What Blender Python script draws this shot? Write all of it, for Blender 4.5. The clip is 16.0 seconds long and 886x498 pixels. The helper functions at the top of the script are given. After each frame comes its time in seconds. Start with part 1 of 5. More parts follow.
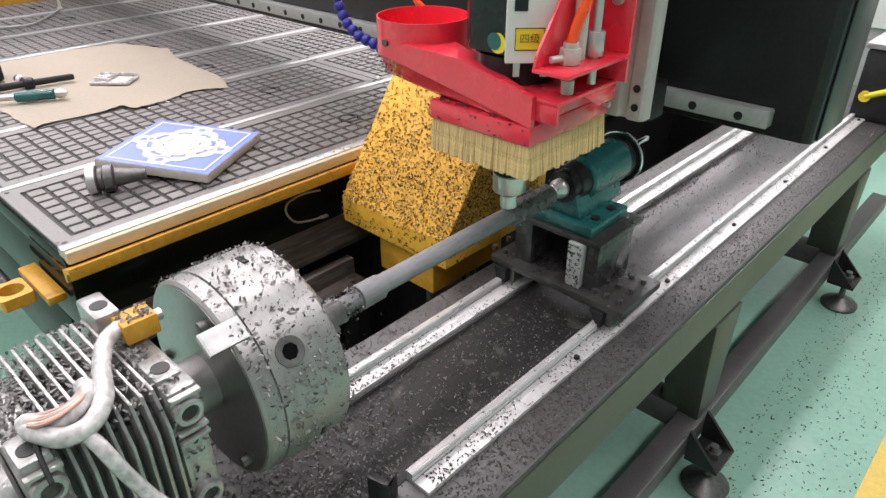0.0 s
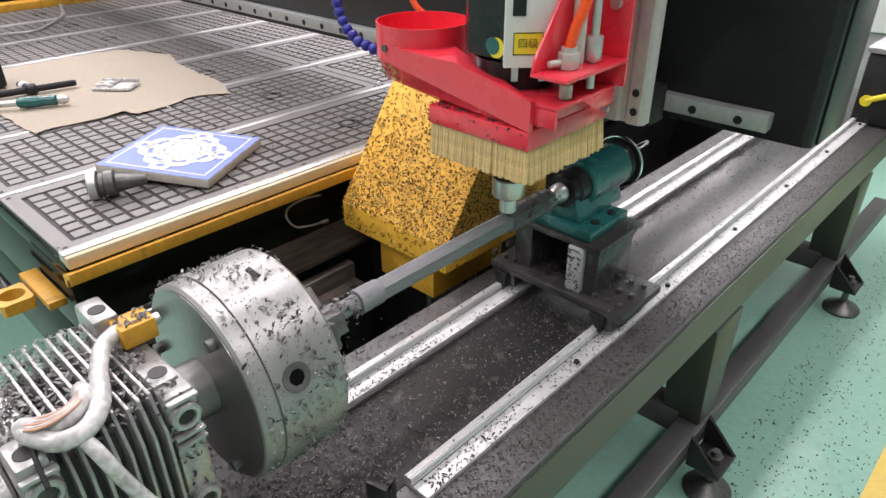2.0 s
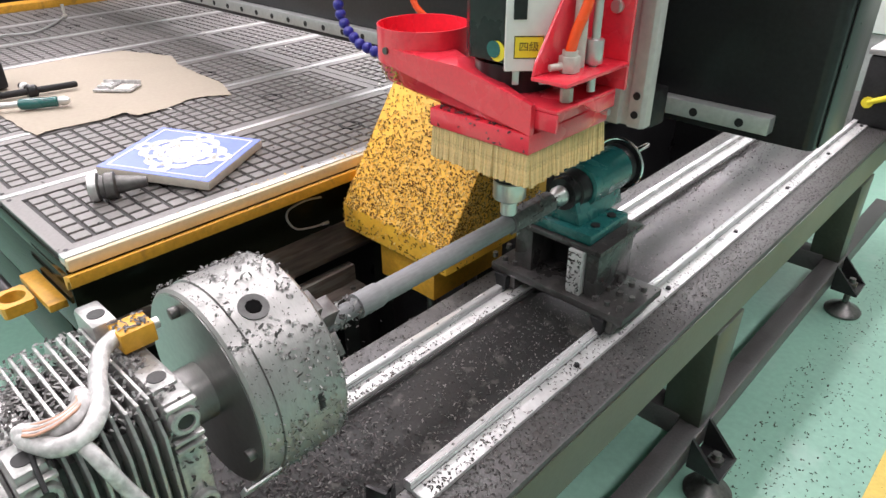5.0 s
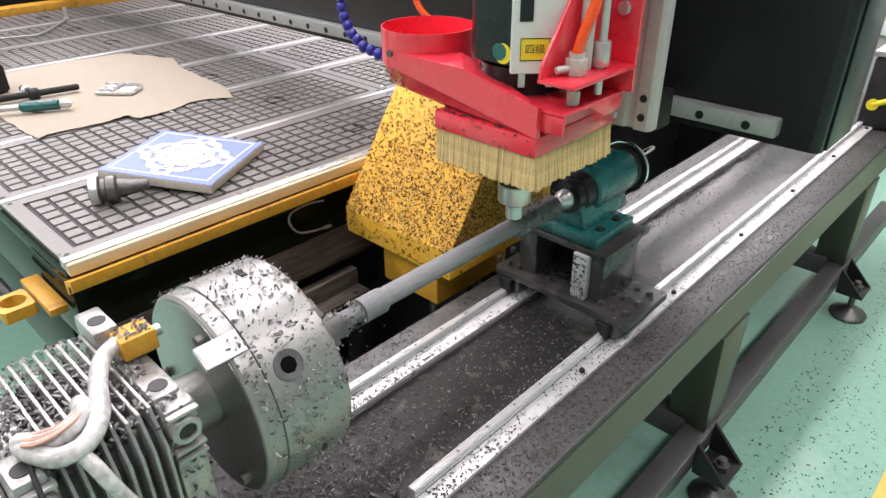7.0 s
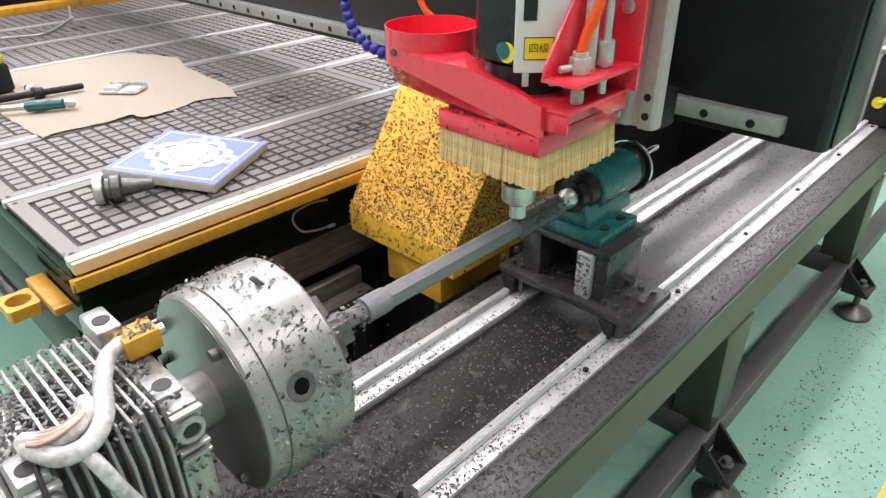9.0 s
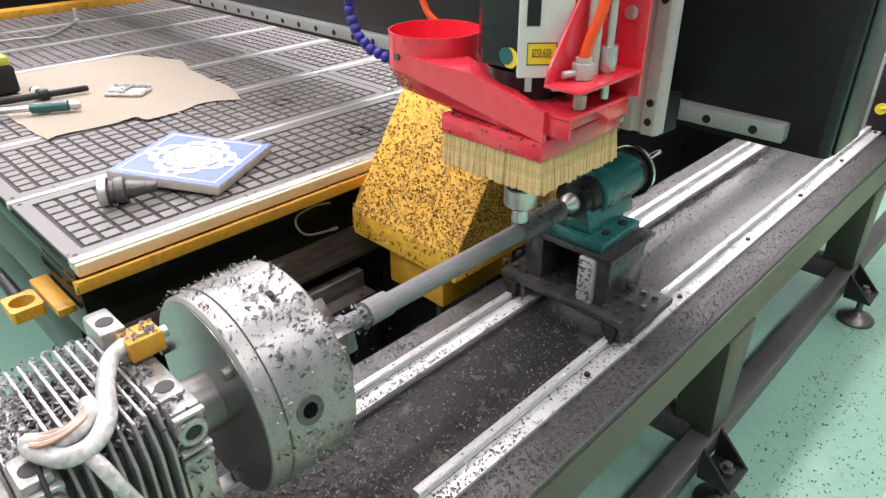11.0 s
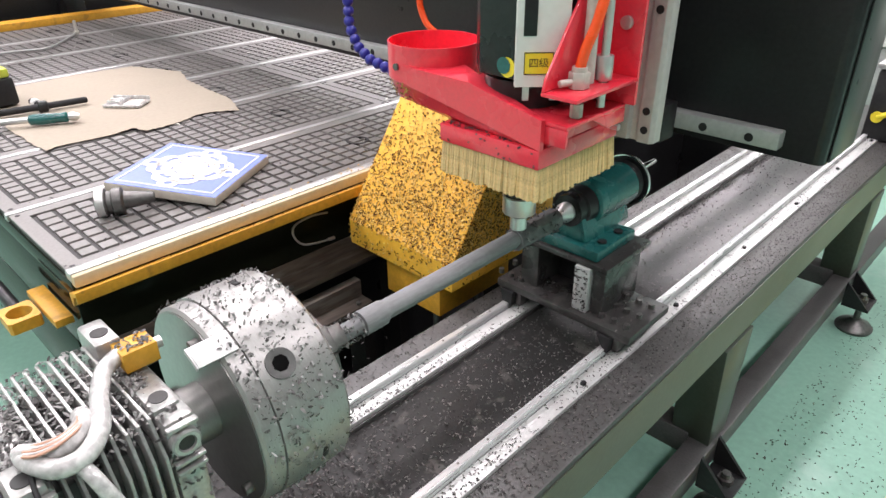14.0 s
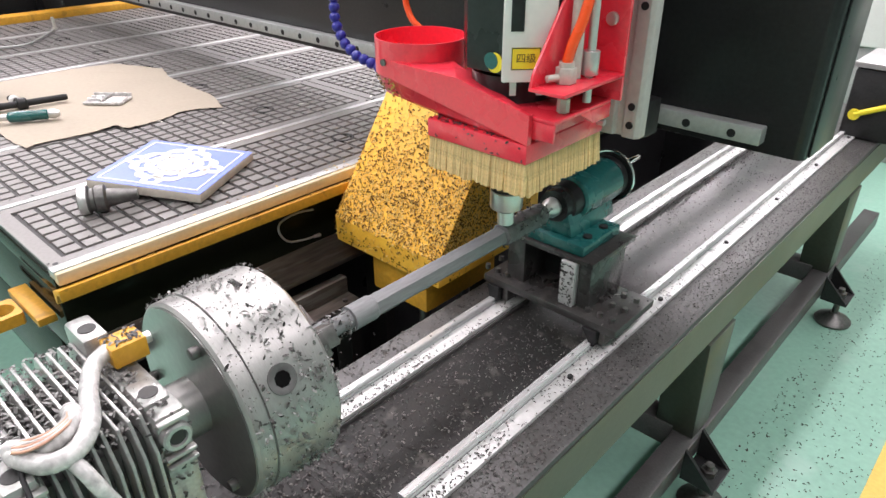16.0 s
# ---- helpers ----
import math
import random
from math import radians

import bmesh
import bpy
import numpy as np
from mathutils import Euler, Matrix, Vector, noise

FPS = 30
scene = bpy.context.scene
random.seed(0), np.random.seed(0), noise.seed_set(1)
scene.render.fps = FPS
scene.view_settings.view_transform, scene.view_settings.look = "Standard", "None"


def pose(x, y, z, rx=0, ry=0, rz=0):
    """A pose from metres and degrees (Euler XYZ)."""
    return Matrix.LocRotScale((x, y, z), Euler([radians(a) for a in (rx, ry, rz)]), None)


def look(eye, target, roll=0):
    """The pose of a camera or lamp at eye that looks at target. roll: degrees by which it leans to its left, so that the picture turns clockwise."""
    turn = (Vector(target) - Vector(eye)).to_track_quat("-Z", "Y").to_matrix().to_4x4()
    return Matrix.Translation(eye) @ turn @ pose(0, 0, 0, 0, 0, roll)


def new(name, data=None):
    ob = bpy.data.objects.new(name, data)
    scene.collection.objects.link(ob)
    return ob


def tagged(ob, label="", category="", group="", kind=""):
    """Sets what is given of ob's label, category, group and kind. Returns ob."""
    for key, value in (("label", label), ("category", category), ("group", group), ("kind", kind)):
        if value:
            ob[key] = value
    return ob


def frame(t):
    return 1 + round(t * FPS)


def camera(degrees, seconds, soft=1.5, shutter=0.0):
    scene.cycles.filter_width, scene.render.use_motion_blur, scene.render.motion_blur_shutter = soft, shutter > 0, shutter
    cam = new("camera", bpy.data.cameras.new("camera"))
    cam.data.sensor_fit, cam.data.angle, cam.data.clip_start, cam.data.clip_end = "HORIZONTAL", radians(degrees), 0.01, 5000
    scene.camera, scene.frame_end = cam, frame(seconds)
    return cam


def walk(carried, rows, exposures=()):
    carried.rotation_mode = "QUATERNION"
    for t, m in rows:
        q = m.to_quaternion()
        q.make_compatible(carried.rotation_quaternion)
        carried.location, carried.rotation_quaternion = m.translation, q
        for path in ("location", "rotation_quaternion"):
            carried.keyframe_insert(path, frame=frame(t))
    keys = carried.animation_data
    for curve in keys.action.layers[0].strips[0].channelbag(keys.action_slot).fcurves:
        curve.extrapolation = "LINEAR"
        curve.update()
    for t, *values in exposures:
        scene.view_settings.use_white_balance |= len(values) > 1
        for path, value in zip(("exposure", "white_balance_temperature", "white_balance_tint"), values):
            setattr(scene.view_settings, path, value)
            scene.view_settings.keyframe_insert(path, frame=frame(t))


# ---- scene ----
cam = camera(67.0, 16.0)
PATH = [
    (0, (0.063, -0.051, 1.202), (-1.122, 1.205, 0.192), -0.2),
    (0.5, (0.073, -0.045, 1.204), (-1.12, 1.204, 0.194), -0.8),
    (1, (0.081, -0.055, 1.203), (-1.106, 1.182, 0.174), -0.3),
    (1.5, (0.078, -0.053, 1.201), (-1.11, 1.191, 0.182), -0.4),
    (2, (0.067, -0.048, 1.201), (-1.129, 1.208, 0.205), -0.4),
    (2.5, (0.062, -0.048, 1.2), (-1.134, 1.206, 0.201), -0.3),
    (3, (0.064, -0.048, 1.203), (-1.139, 1.193, 0.196), -0.6),
    (3.5, (0.065, -0.046, 1.204), (-1.146, 1.181, 0.19), -0.7),
    (4, (0.067, -0.047, 1.206), (-1.13, 1.198, 0.198), -0.5),
    (6.3, (0.063, -0.041, 1.203), (-1.14, 1.213, 0.213), -0.4),
    (6.5, (0.056, -0.042, 1.203), (-1.148, 1.209, 0.211), -0.3),
    (7, (0.057, -0.04, 1.203), (-1.147, 1.212, 0.212), -0.5),
    (7.5, (0.055, -0.04, 1.203), (-1.153, 1.208, 0.212), -0.5),
    (8, (0.057, -0.038, 1.203), (-1.153, 1.205, 0.207), -0.7),
    (8.5, (0.056, -0.038, 1.202), (-1.155, 1.205, 0.207), -0.7),
    (9, (0.057, -0.039, 1.204), (-1.154, 1.203, 0.209), -0.7),
    (11.5, (0.059, -0.04, 1.206), (-1.163, 1.2, 0.222), -0.5),
    (12, (0.06, -0.04, 1.205), (-1.162, 1.203, 0.226), -0.7),
    (12.5, (0.058, -0.039, 1.205), (-1.161, 1.213, 0.232), -0.5),
    (13, (0.061, -0.04, 1.205), (-1.159, 1.213, 0.236), -0.6),
    (13.5, (0.063, -0.038, 1.207), (-1.159, 1.21, 0.232), -0.6),
    (14, (0.065, -0.037, 1.208), (-1.164, 1.213, 0.245), -0.7),
    (14.5, (0.069, -0.037, 1.207), (-1.163, 1.214, 0.249), -0.8),
    (15, (0.072, -0.039, 1.208), (-1.156, 1.217, 0.253), -0.7),
    (15.5, (0.076, -0.037, 1.208), (-1.147, 1.226, 0.254), -0.7),
    (16, (0.064, -0.046, 1.205), (-1.127, 1.238, 0.239), -0.2),
]
walk(cam, [(t, look(e, g, r)) for t, e, g, r in PATH],
     exposures=[(0.0, -0.23, 6500, 25), (1.5, -0.29, 6500, 25), (3.0, -0.14, 6500, 25), (4.0, -0.14, 6500, 25), (6.5, -0.03, 6500, 25), (16.0, -0.02, 6500, 25)])

# ---- light: a closed workshop hall under rows of tube lights ----
world = bpy.data.worlds.new("hall_air")
scene.world = world
world.use_nodes = True
world.node_tree.nodes["Background"].inputs[0].default_value = (0.8, 0.9, 1.0, 1)
world.node_tree.nodes["Background"].inputs[1].default_value = 0.05


def lamp(x, y, z, sx, sy, watts):
    d = bpy.data.lights.new("tube_light", "AREA")
    d.shape, d.size, d.size_y, d.energy = "RECTANGLE", sx, sy, watts
    d.color = (1.0, 0.97, 0.95)
    ob = new("tube_light", d)
    ob.matrix_world = pose(x, y, z)
    return ob


for lx, watts in ((-7.5, 185), (-4.4, 160), (-1.4, 98), (1.6, 83)):
    for ly in (-2.2, 1.6, 5.4, 9.2):
        lamp(lx, ly, 4.4, 0.35, 2.8, watts * (0.85 if ly < 0 else 1.12))


# ---- materials ----
def mat(name, color, rough=0.5, metal=0.0, vary=0.15, scale=8.0, fine=120.0, bump=0.1, spots=None, spot_at=0.62,
        spot_scale=14.0, stretch=(1, 1, 1), coat=0.0, per_object=0.0):
    """A surface with large mottling, fine grain, relief and, where given, patches of a second colour."""
    m = bpy.data.materials.new(name)
    m.use_nodes = True
    nt = m.node_tree
    n, l = nt.nodes, nt.links
    b = n["Principled BSDF"]
    tc = n.new("ShaderNodeTexCoord")
    mp = n.new("ShaderNodeMapping")
    mp.inputs["Scale"].default_value = stretch
    l.new(tc.outputs["Object"], mp.inputs["Vector"])
    big = n.new("ShaderNodeTexNoise")
    big.inputs["Scale"].default_value, big.inputs["Detail"].default_value = scale, 6
    l.new(mp.outputs[0], big.inputs["Vector"])
    small = n.new("ShaderNodeTexNoise")
    small.inputs["Scale"].default_value, small.inputs["Detail"].default_value = fine, 4
    l.new(mp.outputs[0], small.inputs["Vector"])
    mix = n.new("ShaderNodeMix")
    mix.data_type = "RGBA"
    c = Vector(color)
    mix.inputs[6].default_value = (*(c * (1 - vary)), 1)
    mix.inputs[7].default_value = (*(min(v * (1 + vary), 1) for v in c), 1)
    add = n.new("ShaderNodeMath")
    add.operation = "MULTIPLY_ADD"
    l.new(small.outputs[0], add.inputs[0])
    add.inputs[1].default_value = 0.5
    half = n.new("ShaderNodeMath")
    half.operation = "MULTIPLY"
    half.inputs[1].default_value = 0.5
    l.new(big.outputs[0], half.inputs[0])
    l.new(half.outputs[0], add.inputs[2])
    ramp = n.new("ShaderNodeMapRange")
    ramp.inputs[1].default_value, ramp.inputs[2].default_value = 0.35, 0.65
    l.new(add.outputs[0], ramp.inputs[0])
    l.new(ramp.outputs[0], mix.inputs[0])
    out = mix.outputs[2]
    if spots:
        sn = n.new("ShaderNodeTexNoise")
        sn.inputs["Scale"].default_value, sn.inputs["Detail"].default_value = spot_scale, 8
        l.new(mp.outputs[0], sn.inputs["Vector"])
        sr = n.new("ShaderNodeMapRange")
        sr.inputs[1].default_value, sr.inputs[2].default_value = spot_at, spot_at + 0.06
        l.new(sn.outputs[0], sr.inputs[0])
        m2 = n.new("ShaderNodeMix")
        m2.data_type = "RGBA"
        l.new(sr.outputs[0], m2.inputs[0])
        l.new(out, m2.inputs[6])
        m2.inputs[7].default_value = (*spots, 1)
        out = m2.outputs[2]
    if per_object:
        oi = n.new("ShaderNodeObjectInfo")
        hs = n.new("ShaderNodeHueSaturation")
        mr = n.new("ShaderNodeMapRange")
        mr.inputs[3].default_value, mr.inputs[4].default_value = 1 - per_object, 1 + per_object
        l.new(oi.outputs["Random"], mr.inputs[0])
        l.new(mr.outputs[0], hs.inputs["Value"])
        l.new(out, hs.inputs["Color"])
        out = hs.outputs[0]
    l.new(out, b.inputs["Base Color"])
    rr = n.new("ShaderNodeMapRange")
    rr.inputs[3].default_value, rr.inputs[4].default_value = max(rough - 0.1, 0.02), min(rough + 0.12, 1)
    l.new(big.outputs[0], rr.inputs[0])
    l.new(rr.outputs[0], b.inputs["Roughness"])
    b.inputs["Metallic"].default_value = metal
    b.inputs["Coat Weight"].default_value = coat
    if bump:
        bp = n.new("ShaderNodeBump")
        bp.inputs["Strength"].default_value, bp.inputs["Distance"].default_value = bump, 0.002
        l.new(small.outputs[0], bp.inputs["Height"])
        l.new(bp.outputs[0], b.inputs["Normal"])
    return m


def speckled(name, shades, rough=0.7, metal=0.0):
    """Loose flakes: a shade for each flake."""
    m = bpy.data.materials.new(name)
    m.use_nodes = True
    n, l = m.node_tree.nodes, m.node_tree.links
    g = n.new("ShaderNodeNewGeometry")
    r = n.new("ShaderNodeValToRGB")
    r.color_ramp.elements[0].color = (*shades[0], 1)
    r.color_ramp.elements[1].color = (*shades[-1], 1)
    for i, s in enumerate(shades[1:-1]):
        r.color_ramp.elements.new((i + 1) / (len(shades) - 1)).color = (*s, 1)
    l.new(g.outputs["Random Per Island"], r.inputs[0])
    b = n["Principled BSDF"]
    l.new(r.outputs[0], b.inputs["Base Color"])
    b.inputs["Roughness"].default_value, b.inputs["Metallic"].default_value = rough, metal
    return m


M_FLOOR = mat("green_floor_paint", (0.25, 0.47, 0.37), 0.3, vary=0.1, scale=1.6, fine=60, bump=0.04, spots=(0.29, 0.49, 0.4), spot_scale=5)
M_STRIPE = mat("yellow_floor_paint", (0.72, 0.52, 0.11), 0.4, vary=0.1, bump=0.04)
M_BED = mat("dark_painted_steel", (0.07, 0.068, 0.067), 0.38, vary=0.3, scale=5, fine=200, bump=0.08, spots=(0.06, 0.058, 0.056), spot_scale=18, spot_at=0.56)
M_BEDSIDE = mat("dark_green_painted_steel", (0.045, 0.055, 0.04), 0.34, vary=0.2, scale=4, bump=0.05)
M_PLATE = mat("dusty_black_plate", (0.03, 0.028, 0.029), 0.31, vary=0.35, scale=6, fine=260, bump=0.08, spots=(0.055, 0.052, 0.05), spot_scale=25, spot_at=0.58)
# Dusty steel with shade put into its colour: near tray, head plate, screw holes.
M_DUSTSHADE = mat("shaded_dusty_steel", (0.017, 0.0165, 0.016), 0.55, vary=0.35, scale=6, fine=260, bump=0.1, spots=(0.07, 0.066, 0.06), spot_scale=25, spot_at=0.6)
M_SOCKET = mat("dull_grey_steel", (0.1, 0.099, 0.097), 0.6, 0.2, vary=0.2, scale=60, bump=0.1)
M_CHANNEL = mat("worn_oily_steel", (0.12, 0.1, 0.085), 0.4, 0.3, vary=0.5, scale=12, stretch=(1, 0.15, 1), spots=(0.2, 0.19, 0.17), spot_scale=30, spot_at=0.58, bump=0.1)
M_SLIDE = mat("pale_grey_machine_paint", (0.47, 0.43, 0.42), 0.45, vary=0.12, scale=9, bump=0.08, spots=(0.3, 0.28, 0.27), spot_scale=22, spot_at=0.66)
# Near-black without gloss: the darkness inside a hole, painted on a cap.
M_HOLE = mat("hole_shade_black", (0.006, 0.006, 0.006), 0.9, vary=0.2, bump=0.0)
M_HOLE.node_tree.nodes["Principled BSDF"].inputs["Specular IOR Level"].default_value = 0.02
M_RAIL = mat("ground_rail_steel", (0.72, 0.72, 0.72), 0.26, 0.5, vary=0.1, scale=30, stretch=(1, 0.1, 1), bump=0.03)
M_STRIP = mat("machined_steel_strip", (0.6, 0.6, 0.595), 0.4, 0.35, vary=0.12, scale=20, spots=(0.3, 0.3, 0.3), spot_scale=40, spot_at=0.64, bump=0.05)
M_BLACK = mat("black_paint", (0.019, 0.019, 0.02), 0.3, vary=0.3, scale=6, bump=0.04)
M_DUSTBLK = mat("dusty_black_paint", (0.04, 0.038, 0.037), 0.28, vary=0.35, scale=14, fine=200, bump=0.08, spots=(0.07, 0.066, 0.062), spot_scale=30, spot_at=0.6)
M_BLACKR = mat("black_rubber", (0.02, 0.02, 0.021), 0.6, vary=0.3, scale=20, bump=0.1)
M_VOID = mat("near_black_steel", (0.02, 0.019, 0.018), 0.5, vary=0.4, scale=7, spots=(0.07, 0.06, 0.055), spot_scale=12, spot_at=0.6)
M_ALU = mat("cast_aluminium", (0.4, 0.395, 0.385), 0.3, 0.6, vary=0.2, scale=18, fine=240, bump=0.15, spots=(0.4, 0.4, 0.39), spot_scale=30, spot_at=0.64)
M_CHUCK = mat("turned_steel", (0.335, 0.33, 0.32), 0.4, 0.6, vary=0.1, scale=9, fine=150, stretch=(1, 4, 1), bump=0.05, spots=(0.42, 0.42, 0.4), spot_scale=26, spot_at=0.66)
M_CHUCKBACK = mat("dull_machined_steel", (0.26, 0.26, 0.25), 0.3, 0.9, vary=0.12, scale=8, bump=0.04)
M_STEEL = mat("bright_steel", (0.66, 0.65, 0.64), 0.34, 0.8, vary=0.08, bump=0.02)
M_CHROME = mat("polished_chrome", (0.8, 0.8, 0.8), 0.12, 1.0, vary=0.04, bump=0.0)
M_DKSTEEL = mat("dark_steel", (0.16, 0.155, 0.15), 0.42, 0.8, vary=0.25, scale=30, bump=0.1)
M_ROD = mat("grey_carved_wood", (0.19, 0.195, 0.2), 0.62, vary=0.18, scale=40, fine=300, stretch=(1, 0.15, 1), bump=0.2)
M_RODRAW = mat("dark_rough_blank", (0.15, 0.15, 0.152), 0.7, vary=0.3, scale=40, bump=0.3)
M_YELLOW = mat("yellow_machine_paint", (0.68, 0.34, 0.03), 0.44, vary=0.16, scale=9, bump=0.06, spots=(0.5, 0.25, 0.03), spot_scale=30, spot_at=0.62)
M_HOOD = mat("yellow_hood_paint", (0.95, 0.5, 0.045), 0.5, vary=0.1, scale=6, bump=0.05)
M_CREAM = mat("cream_table_edging", (0.62, 0.52, 0.34), 0.45, vary=0.08, scale=10, bump=0.04)
M_ALUTRIM = mat("aluminium_profile", (0.58, 0.58, 0.58), 0.34, 0.7, vary=0.1, scale=12, bump=0.03)
M_PANEL = mat("grey_plastic_panel", (0.195, 0.185, 0.177), 0.4, vary=0.14, scale=5, fine=150, bump=0.05, per_object=0.04)
M_GROOVE = mat("dark_groove", (0.028, 0.027, 0.027), 0.6, vary=0.2)
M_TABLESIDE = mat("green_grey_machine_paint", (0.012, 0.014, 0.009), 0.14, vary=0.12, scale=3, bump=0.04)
M_RED = mat("red_gloss_paint", (0.86, 0.042, 0.068), 0.27, vary=0.08, scale=9, fine=200, bump=0.03, coat=0.6)
M_BRUSH = mat("straw_bristle", (0.66, 0.47, 0.22), 0.75, vary=0.22, scale=60, fine=300, stretch=(1, 1, 0.06), bump=0.3, per_object=0.12)
M_GREEN = mat("teal_hammered_paint", (0.009, 0.105, 0.1), 0.26, vary=0.2, scale=12, fine=160, bump=0.12, coat=0.3)
M_WHITE = mat("white_label_plastic", (0.8, 0.79, 0.77), 0.4, vary=0.04, bump=0.02)
M_LABEL = mat("yellow_label", (0.85, 0.68, 0.03), 0.4, vary=0.03, bump=0.0)
M_INK = mat("black_ink", (0.03, 0.028, 0.02), 0.5, vary=0.1, bump=0.0)
M_BLUE = mat("blue_tile_paint", (0.2, 0.27, 0.68), 0.45, vary=0.08, scale=20, bump=0.05)
M_TILEW = mat("white_painted_board", (0.8, 0.78, 0.72), 0.5, vary=0.05, scale=20, bump=0.05)
M_BOARD = mat("pale_board_edge", (0.55, 0.5, 0.43), 0.7, vary=0.1, scale=40, bump=0.1)
M_PAPER = mat("brown_paper", (0.37, 0.318, 0.25), 0.75, vary=0.06, scale=5, fine=90, bump=0.1)
M_ORANGE = mat("orange_air_tube", (1.0, 0.095, 0.015), 0.25, vary=0.05, bump=0.0)
M_HOSE = mat("blue_segmented_hose", (0.03, 0.03, 0.28), 0.3, vary=0.1, bump=0.0)
M_GREY = mat("grey_cast_plate", (0.42, 0.43, 0.42), 0.4, 0.45, vary=0.12, scale=9, bump=0.08)
M_CLEAR = mat("milky_spiral_sleeve", (0.52, 0.51, 0.5), 0.25, vary=0.3, scale=60, bump=0.15, coat=0.4)
M_WIRE = mat("brown_wire", (0.5, 0.28, 0.19), 0.4, vary=0.1, bump=0.0)
M_WALL = mat("hall_wall_paint", (0.7, 0.73, 0.72), 0.6, vary=0.05, scale=1)
M_CEIL = mat("hall_ceiling", (0.6, 0.62, 0.62), 0.7, vary=0.05, scale=1)
M_CHIP = speckled("black_chips", [(0.015, 0.014, 0.014), (0.03, 0.028, 0.026), (0.06, 0.055, 0.05), (0.12, 0.11, 0.105)])
M_CHIPG = speckled("grey_chips", [(0.014, 0.013, 0.013), (0.035, 0.033, 0.032), (0.08, 0.075, 0.072), (0.17, 0.16, 0.152)])
M_CHIPM = speckled("mid_grey_chips", [(0.03, 0.028, 0.027), (0.06, 0.057, 0.055), (0.12, 0.115, 0.11), (0.25, 0.24, 0.23)])
M_PALE = mat("pale_cast_metal", (0.56, 0.53, 0.48), 0.4, 0.2, vary=0.12, scale=30)
M_CHIPP = speckled("pale_grey_chips", [(0.1, 0.1, 0.098), (0.19, 0.188, 0.182), (0.26, 0.258, 0.25), (0.34, 0.336, 0.328)])
M_CHIPB = speckled("brown_chips", [(0.07, 0.034, 0.01), (0.15, 0.075, 0.018), (0.28, 0.15, 0.035), (0.6, 0.36, 0.09), (0.85, 0.56, 0.17), (0.8, 0.48, 0.12)])
M_CHIPB.node_tree.nodes["Principled BSDF"].inputs["Specular IOR Level"].default_value = 0.1

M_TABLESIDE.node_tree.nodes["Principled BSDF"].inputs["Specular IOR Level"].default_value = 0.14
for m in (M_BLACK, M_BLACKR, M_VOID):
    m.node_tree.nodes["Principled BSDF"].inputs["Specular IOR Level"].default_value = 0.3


# ---- mesh helpers ----
def mesh(bm, name, material, smooth=False):
    me = bpy.data.meshes.new(name)
    bm.normal_update()
    bm.to_mesh(me)
    bm.free()
    me.materials.append(material)
    if smooth:
        me.shade_smooth()
        me.set_sharp_from_angle(angle=radians(35))
    return me


def part(name, bm, material, parent=None, label="", smooth=True):
    ob = new(name, mesh(bm, name, material, smooth))
    if parent:
        ob.parent = parent
    if label:
        ob["label"] = label
    return ob


def thing(name, label, category, at=(0, 0, 0), group=""):
    return_ob = new(name)
    return_ob.empty_display_size = 0.05
    return_ob.location = at
    return tagged(return_ob, label, category, group)


def structure(name, bm, material, label="", category=""):
    return tagged(part(name, bm, material), label, category, kind="structure")


def box(x0, x1, y0, y1, z0, z1, bevel=0.0, bm=None):
    own = bmesh.new()
    bmesh.ops.create_cube(own, size=1, matrix=Matrix.Translation(((x0 + x1) / 2, (y0 + y1) / 2, (z0 + z1) / 2))
                          @ Matrix.Diagonal((abs(x1 - x0), abs(y1 - y0), abs(z1 - z0), 1)))
    if bevel:
        bmesh.ops.bevel(own, geom=own.edges[:], offset=bevel, segments=2, affect="EDGES", profile=0.5)
    return join(bm, own)


def join(bm, own):
    if bm is None:
        return own
    me = bpy.data.meshes.new("tmp")
    own.to_mesh(me)
    own.free()
    bm.from_mesh(me)
    bpy.data.meshes.remove(me)
    return bm


def rod(a, b, r0, r1=None, sides=24, bevel=0.0, bm=None):
    """A cylinder or cone from a to b."""
    own = bmesh.new()
    a, b = Vector(a), Vector(b)
    d = b - a
    turn = d.to_track_quat("Z", "Y").to_matrix().to_4x4()
    bmesh.ops.create_cone(own, cap_ends=True, segments=sides, radius1=r0, radius2=r0 if r1 is None else r1, depth=d.length,
                          matrix=Matrix.Translation((a + b) / 2) @ turn)
    if bevel:
        caps = [e for e in own.edges if any(len(f.verts) > 4 for f in e.link_faces)]
        bmesh.ops.bevel(own, geom=caps, offset=bevel, segments=2, affect="EDGES", profile=0.5)
    return join(bm, own)


def lathe(profile, sides=48, axis="Y", at=(0, 0, 0), bm=None):
    """A solid of revolution: profile rows are (along, radius)."""
    own = bmesh.new()
    rings = []
    for s, r in profile:
        ring = []
        for i in range(sides):
            a = 2 * math.pi * i / sides
            c, d = r * math.cos(a), r * math.sin(a)
            p = {"Y": (c, s, d), "Z": (c, d, s), "X": (s, c, d)}[axis]
            ring.append(own.verts.new(Vector(p) + Vector(at)))
        rings.append(ring)
    for p, q in zip(rings, rings[1:]):
        for i in range(sides):
            own.faces.new((p[i], p[(i + 1) % sides], q[(i + 1) % sides], q[i]))
    own.faces.new(rings[0])
    own.faces.new(rings[-1])
    bmesh.ops.recalc_face_normals(own, faces=own.faces[:])
    return join(bm, own)


